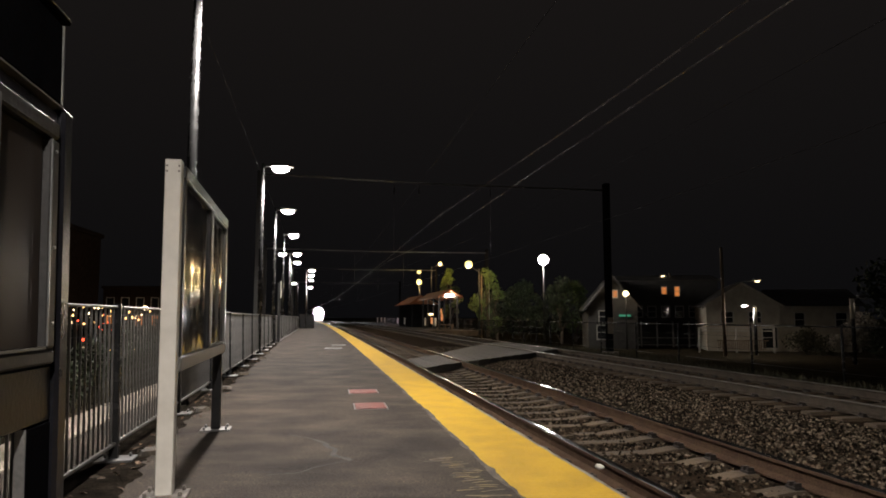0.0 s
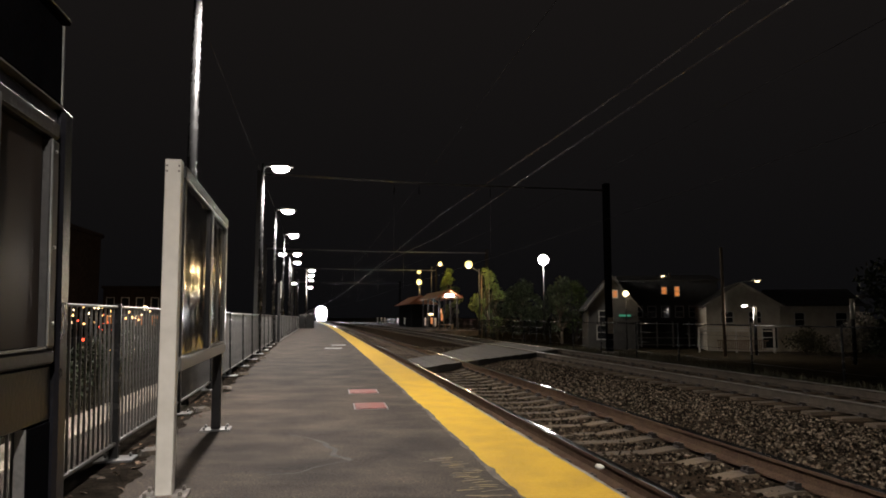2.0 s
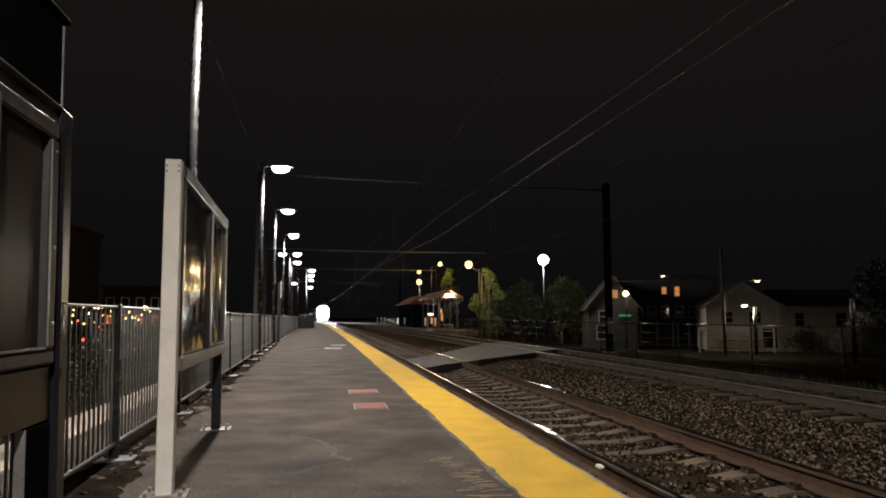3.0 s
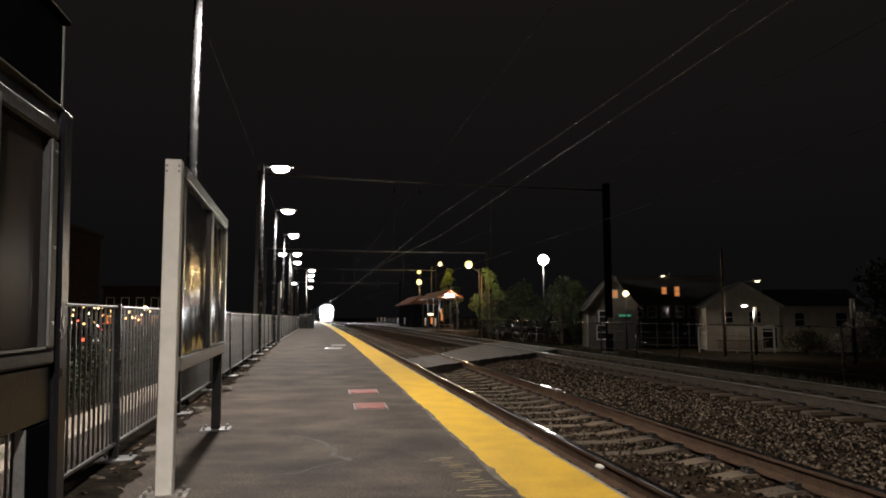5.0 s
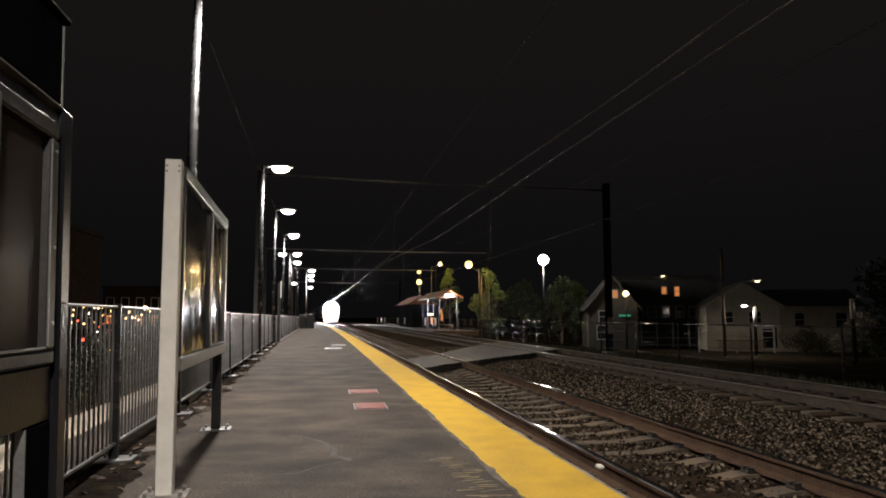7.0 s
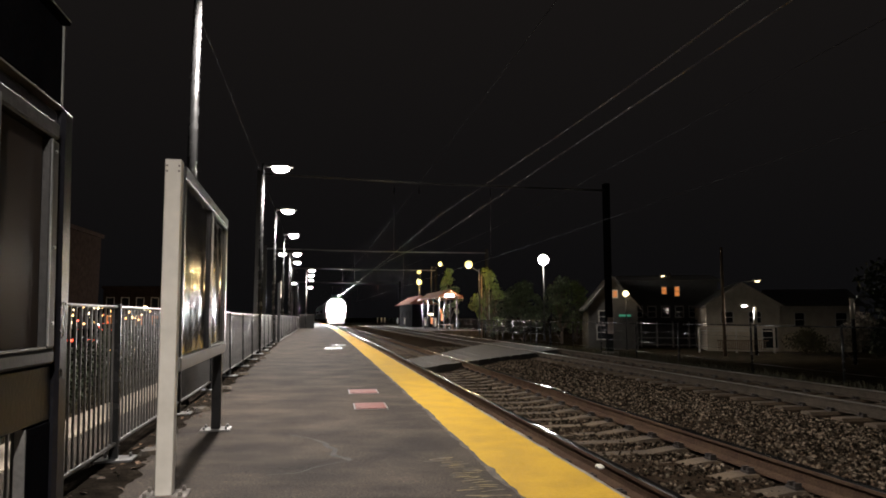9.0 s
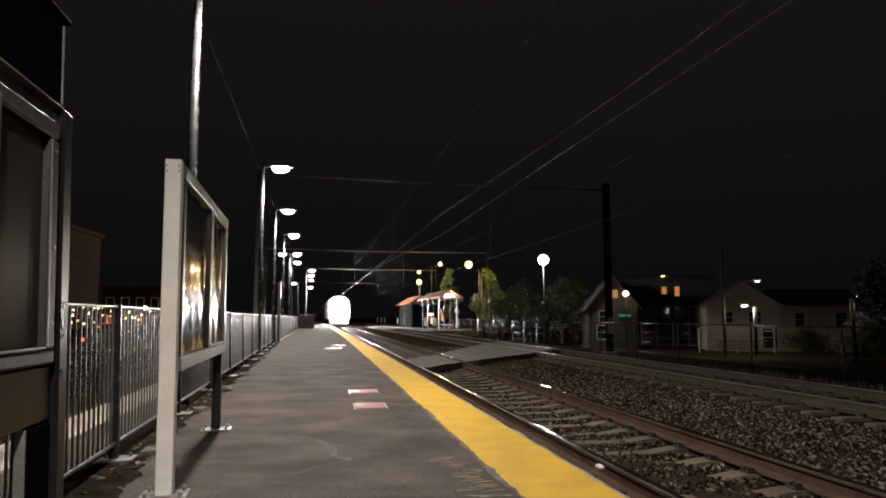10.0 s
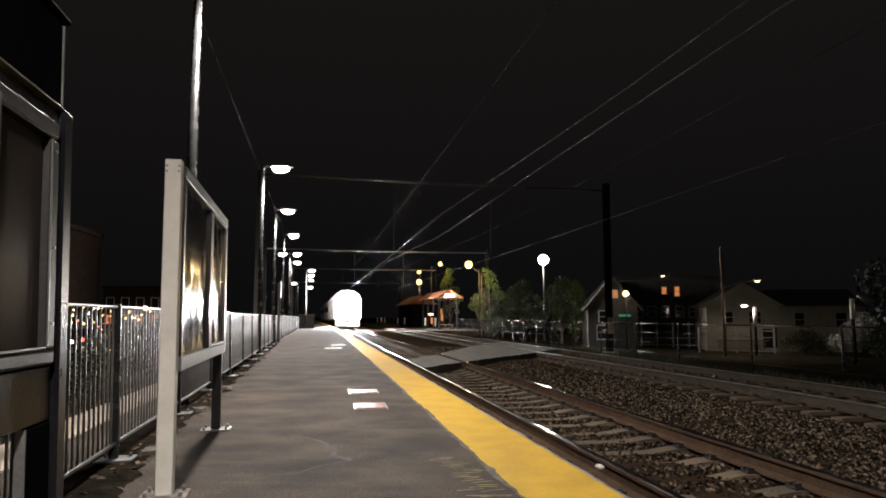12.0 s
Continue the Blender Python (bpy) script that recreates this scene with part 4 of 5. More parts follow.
# ---- overhead line ----
def build_overhead():
    def mast(off, y, z0, top, label):
        th = thing("catenary_mast", at_track(off, y, z0), label, "catenary mast", "catenary masts")
        bm = bmesh.new()
        box(bm, -0.15, 0.15, -0.16, -0.14, 0, top - z0)
        box(bm, -0.15, 0.15, 0.14, 0.16, 0, top - z0)
        box(bm, -0.011, 0.011, -0.14, 0.14, 0, top - z0)
        # masts beyond the tracks are coloured near black in place of darkness
        part("column", bm, PANEL_PLATE if off < 0 else NEAR_BLACK, th, "steel H-section column")
        bm = bmesh.new()
        box(bm, -0.35, 0.35, -0.35, 0.35, 0, 0.35, 0.03)
        part("footing", bm, KERB, th)
        return th
    for y, left, right in ((34.4, -6.28, 12.0), (70.0, -8.6, 14.5), (97.0, -6.6, 14.0), (135.0, -6.6, 14.0)):
        mast(left, y, ground_z(left), 8.3, "grey steel overhead line mast behind the platform")
        r = mast(right, y, ground_z(right), 8.3, "steel overhead line mast beyond the tracks, blackened to look unlit")
        if y < 40:
            bm = bmesh.new()
            box(bm, -0.16, 0.16, -0.185, -0.17, 1.3, 2.15, 0.004)
            part("marker_plate", bm, CONCRETE, r, "pale marker plate")
        a, b = along(left, y, 8.16 if y < 40 else 7.98), along(right, y, 7.92)
        beam = thing("cross_beam", pose(0, 0, 0), "slim steel beam spanning both tracks", "catenary beam", "cross beams")
        bm = bmesh.new()
        tube(bm, [a, a.lerp(b, 0.5) + Vector((0, 0, -0.1)), b], 0.05, 8)
        part("span_tube", bm, GALV, beam)
        for o in (0.4, 1.7, TRACK_2 + 0.3):
            p = along(o, y, 7.93)
            bm = bmesh.new()
            cyl(bm, p, p + Vector((0, 0, -0.3)), 0.012, n=6)
            for k in range(3):
                cyl(bm, p + Vector((0, 0, -0.3 - 0.1 * k)), p + Vector((0, 0, -0.37 - 0.1 * k)), 0.05, 0.02, 10)
            part("insulator", bm, CLIP, beam)
            if o != 1.7:
                bm = bmesh.new()
                cyl(bm, p + Vector((0, 0, -0.57)), p + Vector((0, 0, -3.68)), 0.006, n=6)
                part("drop_rod", bm, WIRE, beam)

    def wire(name, knots, r, label):
        pts = []
        ys = [k[1] for k in knots]
        for y in steps(ys[0], ys[-1], 3.0):
            i = max(k for k in range(len(ys) - 1) if ys[k] <= y + 1e-6)
            u = (y - ys[i]) / (ys[i + 1] - ys[i])
            o = knots[i][0] + (knots[i + 1][0] - knots[i][0]) * u
            z = knots[i][2] + (knots[i + 1][2] - knots[i][2]) * u
            pts.append(along(o, y, z))
        bm = bmesh.new()
        tube(bm, pts, r, 5)
        lone(name, bm, WIRE if "near track" in label or "beside" in label else WIRE_UNLIT, label, "overhead wire", group="overhead wires")
    wire("contact_wire", ((1.2, -6, 4.22), (0.95, 10, 4.22), (0.4, 21, 4.22), (0.25, 50, 4.22), (0.3, 104, 4.25), (0.0, 230, 4.4)), 0.008, "thin copper contact wire above the near track")
    wire("contact_wire", ((1.5, -6, 4.17), (1.3, 13.6, 4.17), (1.3, 26, 4.17), (0.5, 37, 4.17), (0.2, 56, 4.2), (0.2, 230, 4.4)), 0.008, "thin copper wire running beside the contact wire")
    wire("feeder_wire", ((1.85, 4, 8.05), (1.7, 34.4, 7.95), (1.7, 70, 7.95), (1.5, 230, 7.95)), 0.006, "thin feeder wire high over the first track")
    wire("feeder_wire", ((-6.1, 6, 8.05), (-6.2, 34.4, 8.0), (-6.2, 70, 8.0), (-6.2, 230, 8.0)), 0.006, "thin feeder wire high behind the platform")
    wire("contact_wire", ((5.8, 6, 4.2), (5.9, 26, 4.2), (5.4, 60, 4.2), (5.2, 230, 4.3)), 0.006, "thin copper contact wire above the far track")
    wire("messenger_wire", ((6.2, 10, 6.1), (6.3, 27, 6.0), (5.5, 36, 5.6), (5.4, 70, 6.2), (5.2, 230, 6.0)), 0.005, "thin messenger wire above the far track")


build_map_board()
build_case_board()
build_fence()
build_platform_items()
build_overhead()


# ---- plants ----
def leaf_cloud(name, centres, count, size, mat, parent, seed):
    rng = np.random.default_rng(seed)
    v, f = [], []
    cs = np.array([c[:3] for c in centres])
    rs = np.array([c[3] for c in centres])
    pick = rng.choice(len(cs), count, p=rs ** 2 / (rs ** 2).sum())
    for k in pick:
        d = rng.normal(size=3)
        d /= np.linalg.norm(d)
        p = cs[k] + d * rs[k] * rng.uniform(0.55, 1.05) * np.array((1, 1, 0.8))
        a, b = rng.normal(size=3), rng.normal(size=3)
        a /= np.linalg.norm(a)
        b -= a * (a @ b)
        b /= np.linalg.norm(b)
        s = size * rng.uniform(0.6, 1.3)
        q = len(v)
        v += [tuple(p - a * s), tuple(p + b * s * 0.45), tuple(p + a * s), tuple(p - b * s * 0.45)]
        f.append((q, q + 1, q + 2, q + 3))
    return soup(name, v, f, mat, parent)


def tree(x, y, z, height, spread, leaves, size, mat, label, seed, bare=0.25, group="trees beyond the tracks"):
    rnd = random.Random(seed)
    th = thing("tree", pose(x, y, z), label, "tree", group)
    bm = bmesh.new()
    top = height * 0.8
    pts = [Vector((0.25 * rnd.uniform(-1, 1) * i, 0.25 * rnd.uniform(-1, 1) * i, top * i / 4)) for i in range(5)]
    r = height * 0.022
    for i in range(4):
        cyl(bm, pts[i], pts[i + 1], r * (1 - 0.2 * i), r * (0.8 - 0.2 * i), 8)
    clumps = []
    for i in range(16):
        u = bare + (0.98 - bare) * i / 15
        a = rnd.uniform(0, 6.28)
        prof = math.sin(math.pi * min(1, 0.18 + 0.8 * (u - bare) / (1 - bare)))
        d = spread * prof * rnd.uniform(0.45, 0.95)
        c = Vector((math.cos(a) * d, math.sin(a) * d, height * u))
        k = min(3, int(u * 4 * 0.7))
        cyl(bm, pts[k], c, r * 0.35, r * 0.08, 5)
        clumps.append((c.x, c.y, c.z, spread * rnd.uniform(0.28, 0.5)))
    part("trunk", bm, BARK, th)
    leaf_cloud("crown", clumps, leaves, size, mat, th, seed)
    return th


def shrub(x, y, z, w, h, leaves, size, mat, label, seed, group="", category="bush"):
    rnd = random.Random(seed)
    th = thing("bush", pose(x, y, z), label, category, group)
    bm = bmesh.new()
    clumps = []
    for i in range(10):
        a, d = rnd.uniform(0, 6.28), rnd.uniform(0.1, 0.75)
        c = Vector((math.cos(a) * d * w, math.sin(a) * d * w, h * rnd.uniform(0.3, 0.85)))
        cyl(bm, (0, 0, 0), c, 0.03, 0.01, 5)
        clumps.append((c.x, c.y, c.z, w * rnd.uniform(0.3, 0.5)))
    part("stems", bm, BARK, th)
    leaf_cloud("foliage", clumps, leaves, size, mat, th, seed)


# ---- lamps and posts beyond the tracks ----
def globe_lamp(x, y, z, h, r, lens, watts, colour, label, side=0.0):
    th = thing("globe_lamp", pose(x, y, z), label, "street lamp", "lamps beyond the tracks")
    bm = bmesh.new()
    cyl(bm, (0, 0, 0), (0, 0, h - r), 0.07, 0.05, 10)
    if side:
        tube(bm, [(0, 0, h - r - 0.3), (side * 0.5, 0, h - r), (side, 0, h + r * 0.6)], 0.03, 6)
    part("pole", bm, BLACK_STEEL, th)
    bm = bmesh.new()
    # globe radius takes in the lamp's bloom, so it exceeds the lens itself
    bmesh.ops.create_icosphere(bm, subdivisions=2, radius=r, matrix=Matrix.Translation((side, 0, h)))
    for f in bm.faces:
        f.smooth = True
    part("globe", bm, lens, th, "glowing globe sized to take in the lamp's bloom")
    bm = bmesh.new()
    cyl(bm, (side, 0, h + r * 0.9), (side, 0, h + r * 1.3), r * 0.5, r * 0.2, 10)
    part("cap", bm, BLACK_STEEL, th)
    if watts:
        ld = bpy.data.lights.new("lamp_light", "POINT")
        ld.energy, ld.color, ld.shadow_soft_size = watts, colour, 0.1
        new("lamp_light", ld).location = (x + side, y - 0.3, z + h - r - 0.15)


def build_far_platform():
    bm = bmesh.new()
    sweep(bm, [(6.95, -0.8), (12.3, -0.8), (12.3, -0.25), (6.95, -0.25)], steps(64, 170, 3))
    lone("far_platform", bm, ASPHALT, "dark asphalt platform on the far side of the line", "platform", kind="structure")
    # low fence behind it, and the wire fence that carries on towards the eye
    first = None
    y = 44.0
    while y < 150:
        m = at_track(12.15, y, -0.25 if y > 64 else -0.30)
        if first is None:
            first = thing("railing", m, "dark steel railing at the back of the far platform", "railing", "railings of the far platform")
            for z in (0.15, 0.6, 1.08):
                bm = bmesh.new()
                cyl(bm, (0, 0, z), (0, 3.0, z), 0.024, n=6)
                part("rail_bar", bm, POLE, first)
            bm = bmesh.new()
            box(bm, -0.04, 0.04, -0.04, 0.04, -0.9, 1.12)
            part("post", bm, POLE, first)
            for i in range(1, 12):
                bm = bmesh.new()
                box(bm, -0.012, 0.012, i * 0.25 - 0.012, i * 0.25 + 0.012, 0.15, 1.08)
                part("picket", bm, NEAR_BLACK, first)
        else:
            copy_thing(first, m)
        y += 3.0 * 0.98
    first = None
    for y in (10.4, 13.2, 15.4, 19.0, 23.2, 26.5, 30.0, 33.5, 37.0, 40.5):
        m = at_track(9.6, y, -0.66)
        if first is None:
            first = thing("wire_fence", m, "thin steel wire fence beyond the far track", "fence", "wire fence panels")
            bm = bmesh.new()
            cyl(bm, (0, 0, 0), (0, 0, 1.5), 0.032, n=8)
            part("post", bm, POLE, first)
            bm = bmesh.new()
            cyl(bm, (0, 0, 1.44), (0, 3.9, 1.44), 0.02, n=6)
            part("top_rail", bm, POLE, first)
            for z in (0.3, 0.7, 1.1):
                bm = bmesh.new()
                cyl(bm, (0, 0, z), (0, 3.9, z), 0.006, n=4)
                part("wire", bm, BLACK_STEEL, first)
        else:
            copy_thing(first, m)
    for o, y in ((8.0, 65), (8.0, 71), (8.0, 87), (8.0, 94), (8.0, 110), (8.0, 115), (8.0, 121)):
        bm = bmesh.new()
        cyl(bm, (0, 0, 0), (0, 0, 1.2), 0.05, n=10)
        ob = lone("marker_post", bm, BLACK_STEEL, "dark marker post with a white sleeve on the far platform", "marker post", at_track(o, y, -0.25), "marker posts")
        bm = bmesh.new()
        cyl(bm, (0, 0, 0.42), (0, 0, 1.22), 0.09, n=10)
        part("sleeve", bm, WHITE_POST, ob, "white sleeve")


def build_shelter():
    """Open canopy with an orange roof and, behind it, a low station house."""
    th = thing("station_canopy", at_track(10.3, 70, -0.25), "open platform canopy with orange gable roof on posts", "canopy")
    for side in (-1, 1):
        bm = bmesh.new()
        vs = [bm.verts.new(p) for p in ((0, -1.2, 4.2), (0, 13.2, 4.2), (side * 1.35, 13.2, 3.42), (side * 1.35, -1.2, 3.42))]
        vs += [bm.verts.new((v.co.x, v.co.y, v.co.z - 0.12)) for v in vs]
        for q in ((0, 1, 2, 3), (7, 6, 5, 4), (0, 4, 5, 1), (2, 6, 7, 3), (1, 5, 6, 2), (3, 7, 4, 0)):
            bm.faces.new([vs[k] for k in q])
        part("roof_slope", bm, ROOF_TILE, th, "orange metal roof slope")
    for x in (-0.95, 0.95):
        for y in (0, 3.6, 7.2, 10.8):
            bm = bmesh.new()
            box(bm, x - 0.08, x + 0.08, y - 0.08, y + 0.08, 0, 3.5, 0.01)
            part("post", bm, BLACK_STEEL, th)
    bm = bmesh.new()
    box(bm, -1.05, 1.05, -0.1, 0.1, 3.3, 3.45)
    part("tie_beam", bm, TIMBER, th)
    bm = bmesh.new()
    box(bm, 0.55, 0.8, 1.0, 9.5, 0.4, 0.5)
    for y in (1.2, 5, 9.2):
        box(bm, 0.58, 0.76, y, y + 0.08, 0, 0.4)
    part("bench", bm, TIMBER, th)
    bm = bmesh.new()
    box(bm, -0.42, 0.42, -0.75, -0.55, 3.50, 3.66, 0.02)
    part("ceiling_lamp", bm, LAMP_WHITE, th, "lit ceiling lamp")
    bm = bmesh.new()
    box(bm, -0.62, -0.32, 2.0, 2.1, 1.75, 2.2)
    part("lit_sign", bm, WINDOW_LIT, th, "lit red sign panel")
    ld = bpy.data.lights.new("canopy_light", "POINT")
    ld.energy, ld.color, ld.shadow_soft_size = 40, (1.0, 0.8, 0.6), 0.15
    new("canopy_light", ld).location = th.matrix_basis @ Vector((0, 3, 2.8))
    for x, z, w, hh, mat, lab in ((-1.05, 1.55, 0.5, 0.16, LAMP_WARM, "lit strip over a ticket counter"), (-0.85, 0.55, 0.3, 0.7, WINDOW_LIT, "lit orange poster panel"), (0.35, 0.9, 0.2, 0.8, WINDOW_LIT, "lit orange poster panel")):
        bm = bmesh.new()
        box(bm, x, x + w, 6.0, 6.06, z, z + hh)
        part("lit_panel", bm, mat, th, lab)
    h = thing("station_house", at_track(9.9, 84, -0.25), "low station house with an orange hipped roof", "station house")
    # darkness is put into the colour: wall and windows are both near black
    bm = bmesh.new()
    box(bm, -1.3, 1.3, 0.5, 13, 0, 3.0)
    part("wall", bm, NEAR_BLACK, h, "wall coloured near black to look unlit")
    bm = bmesh.new()
    e = [bm.verts.new(p) for p in ((-1.9, -0.4, 2.95), (1.9, -0.4, 2.95), (1.9, 14, 2.95), (-1.9, 14, 2.95))]
    r = [bm.verts.new(p) for p in ((0, 1.5, 4.1), (0, 12.5, 4.1))]
    for q in ((e[0], e[1], r[0]), (e[1], e[2], r[1], r[0]), (e[2], e[3], r[1]), (e[3], e[0], r[0], r[1]), tuple(reversed(e))):
        bm.faces.new(q)
    part("roof", bm, ROOF_TILE, h, "orange hipped roof")
    for y in (2, 5.5, 9.5):
        bm = bmesh.new()
        box(bm, -1.34, -1.295, y, y + 1.2, 0.9, 2.1)
        part("window", bm, NEAR_BLACK, h, "window coloured near black to look unlit")


# ---- houses ----
def house(x, y, z, turn, w, d, eave, ridge, wall_mat, name_label, gable_front, windows, lit=(), porch=False):
    """A gabled house. Its front is the side y = 0 of its own space, w wide; windows: x, z, width, height on the front."""
    th = thing("house", pose(x, y, z, 0, 0, turn), name_label, "house", "houses beyond the tracks")
    bm = bmesh.new()
    box(bm, 0, w, 0, d, 0, eave)
    if gable_front:
        for yy in (0, d - 0.05):
            t = [bm.verts.new(p) for p in ((0, yy, eave), (w, yy, eave), (w / 2, yy, ridge - 0.1), (0, yy + 0.05, eave), (w, yy + 0.05, eave), (w / 2, yy + 0.05, ridge - 0.1))]
            bm.faces.new(t[:3]), bm.faces.new(t[3:])
            for k in range(3):
                bm.faces.new((t[k], t[(k + 1) % 3], t[3 + (k + 1) % 3], t[3 + k]))
    else:
        for xx in (0, w - 0.05):
            t = [bm.verts.new(p) for p in ((xx, 0, eave), (xx, d, eave), (xx, d / 2, ridge - 0.1), (xx + 0.05, 0, eave), (xx + 0.05, d, eave), (xx + 0.05, d / 2, ridge - 0.1))]
            bm.faces.new(t[:3]), bm.faces.new(t[3:])
            for k in range(3):
                bm.faces.new((t[k], t[(k + 1) % 3], t[3 + (k + 1) % 3], t[3 + k]))
    part("wall", bm, wall_mat, th)
    o = 0.35
    k = (ridge - eave)
    for s in (0, 1):
        bm = bmesh.new()
        if gable_front:
            x0 = -o if s == 0 else w + o
            zz = eave - o * k / (w / 2)
            q = [(w / 2, -o, ridge), (w / 2, d + o, ridge), (x0, d + o, zz), (x0, -o, zz)]
        else:
            y0 = -o if s == 0 else d + o
            zz = eave - o * k / (d / 2)
            q = [(-o, d / 2, ridge), (w + o, d / 2, ridge), (w + o, y0, zz), (-o, y0, zz)]
        vs = [bm.verts.new(p) for p in q] + [bm.verts.new((p[0], p[1], p[2] + 0.14)) for p in q]
        for f in ((3, 2, 1, 0), (4, 5, 6, 7), (0, 1, 5, 4), (1, 2, 6, 5), (2, 3, 7, 6), (3, 0, 4, 7)):
            bm.faces.new([vs[i] for i in f])
        part("roof_slope", bm, ROOF_DARK, th)
    if gable_front:
        for s in (-1, 1):
            bm = bmesh.new()
            x1 = w / 2 + s * (w / 2 + o)
            zz = eave - o * k / (w / 2)
            vs = [bm.verts.new(p) for p in ((w / 2, -o - 0.02, ridge + 0.1), (x1, -o - 0.02, zz + 0.1), (x1, -o - 0.02, zz - 0.1), (w / 2, -o - 0.02, ridge - 0.12))]
            vs += [bm.verts.new((v.co.x, -o + 0.02, v.co.z)) for v in vs]
            for f in ((3, 2, 1, 0), (4, 5, 6, 7), (0, 1, 5, 4), (1, 2, 6, 5), (2, 3, 7, 6), (3, 0, 4, 7)):
                bm.faces.new([vs[i] for i in f])
            part("barge_board", bm, wall_mat, th)
    # horizontal siding boards on the front
    zz = 0.25
    while zz < eave - 0.1:
        bm = bmesh.new()
        box(bm, 0.0, w, -0.022, -0.002, zz, zz + 0.03)
        part("siding_lap", bm, wall_mat, th)
        zz += 0.4
    for i, (wx, wz, ww, wh) in enumerate(windows):
        bm = bmesh.new()
        for a, b, c, e in ((wx - 0.08, wx + ww + 0.08, wz - 0.08, wz), (wx - 0.08, wx + ww + 0.08, wz + wh, wz + wh + 0.08), (wx - 0.08, wx, wz, wz + wh), (wx + ww, wx + ww + 0.08, wz, wz + wh), (wx, wx + ww, wz + wh / 2 - 0.025, wz + wh / 2 + 0.025)):
            box(bm, a, b, -0.07, -0.023, c, e)
        win = part("window", bm, TRIM, th)
        bm = bmesh.new()
        box(bm, wx, wx + ww, -0.04, -0.024, wz, wz + wh)
        part("pane", bm, WINDOW_LIT if i in lit else GLASS_DARK, win, "orange lit pane" if i in lit else "")
    if porch:
        bm = bmesh.new()
        box(bm, -0.1, w + 0.1, -2.0, -0.03, 2.45, 2.62)
        part("porch_roof", bm, ROOF_DARK, th)
        n = int(w / 1.3)
        for i in range(n + 1):
            px = 0.1 + (w - 0.2) * i / n
            bm = bmesh.new()
            box(bm, px - 0.07, px + 0.07, -1.95, -1.81, 0, 2.45, 0.01)
            part("porch_post", bm, TRIM, th)
        bm = bmesh.new()
        box(bm, 0, w, -1.92, -1.86, 0.85, 0.93)
        box(bm, 0, w, -1.92, -1.86, 0.2, 0.26)
        part("porch_rail", bm, TRIM, th)
    return th


def bracket_lamp(x, y, z, h, arm, lens, watts, colour, label, bright=False, drop=0.0):
    th = thing("street_lamp", pose(x, y, z), label, "street lamp", "street lamps by the houses")
    bm = bmesh.new()
    cyl(bm, (0, 0, 0), (0, 0, h), 0.13, 0.10, 10)
    part("pole", bm, POLE if bright else TIMBER, th)
    if bright:
        # lamplight on the upper pole, put into a white section over the dark pole
        bm = bmesh.new()
        cyl(bm, (0, 0, h - 1.35), (0, 0, h - 0.12), 0.145, 0.13, 10)
        part("sleeve", bm, WHITE_POST, th, "white upper pole section standing in for its lit part")
    bm = bmesh.new()
    hz = (h - 0.3 if not bright else h - 0.05) - drop
    tube(bm, [(0, 0, hz - 0.5), (arm * 0.5, 0, hz - 0.1), (arm, 0, hz + 0.05)], 0.03, 6)
    part("arm", bm, GALV, th)
    bm = bmesh.new()
    s = 1 if arm > 0 else -1
    box(bm, arm - 0.1 if s > 0 else arm - 0.5, arm + 0.5 if s > 0 else arm + 0.1, -0.16, 0.16, hz + 0.02, hz + 0.16, 0.04)
    part("lamp_head", bm, GALV, th)
    bm = bmesh.new()
    cyl(bm, (arm + s * 0.2, 0, hz - 0.06), (arm + s * 0.2, 0, hz + 0.019), 0.12, 0.19, 14)
    part("lens", bm, lens, th, "" if lens is GALV else "glowing lens")
    ld = bpy.data.lights.new("lamp_light", "SPOT")
    ld.energy, ld.color, ld.shadow_soft_size, ld.spot_size, ld.spot_blend = watts, colour, 0.1, radians(160), 0.5
    new("lamp_light", ld).location = (x + arm + s * 0.2, y, z + hz - 0.12)


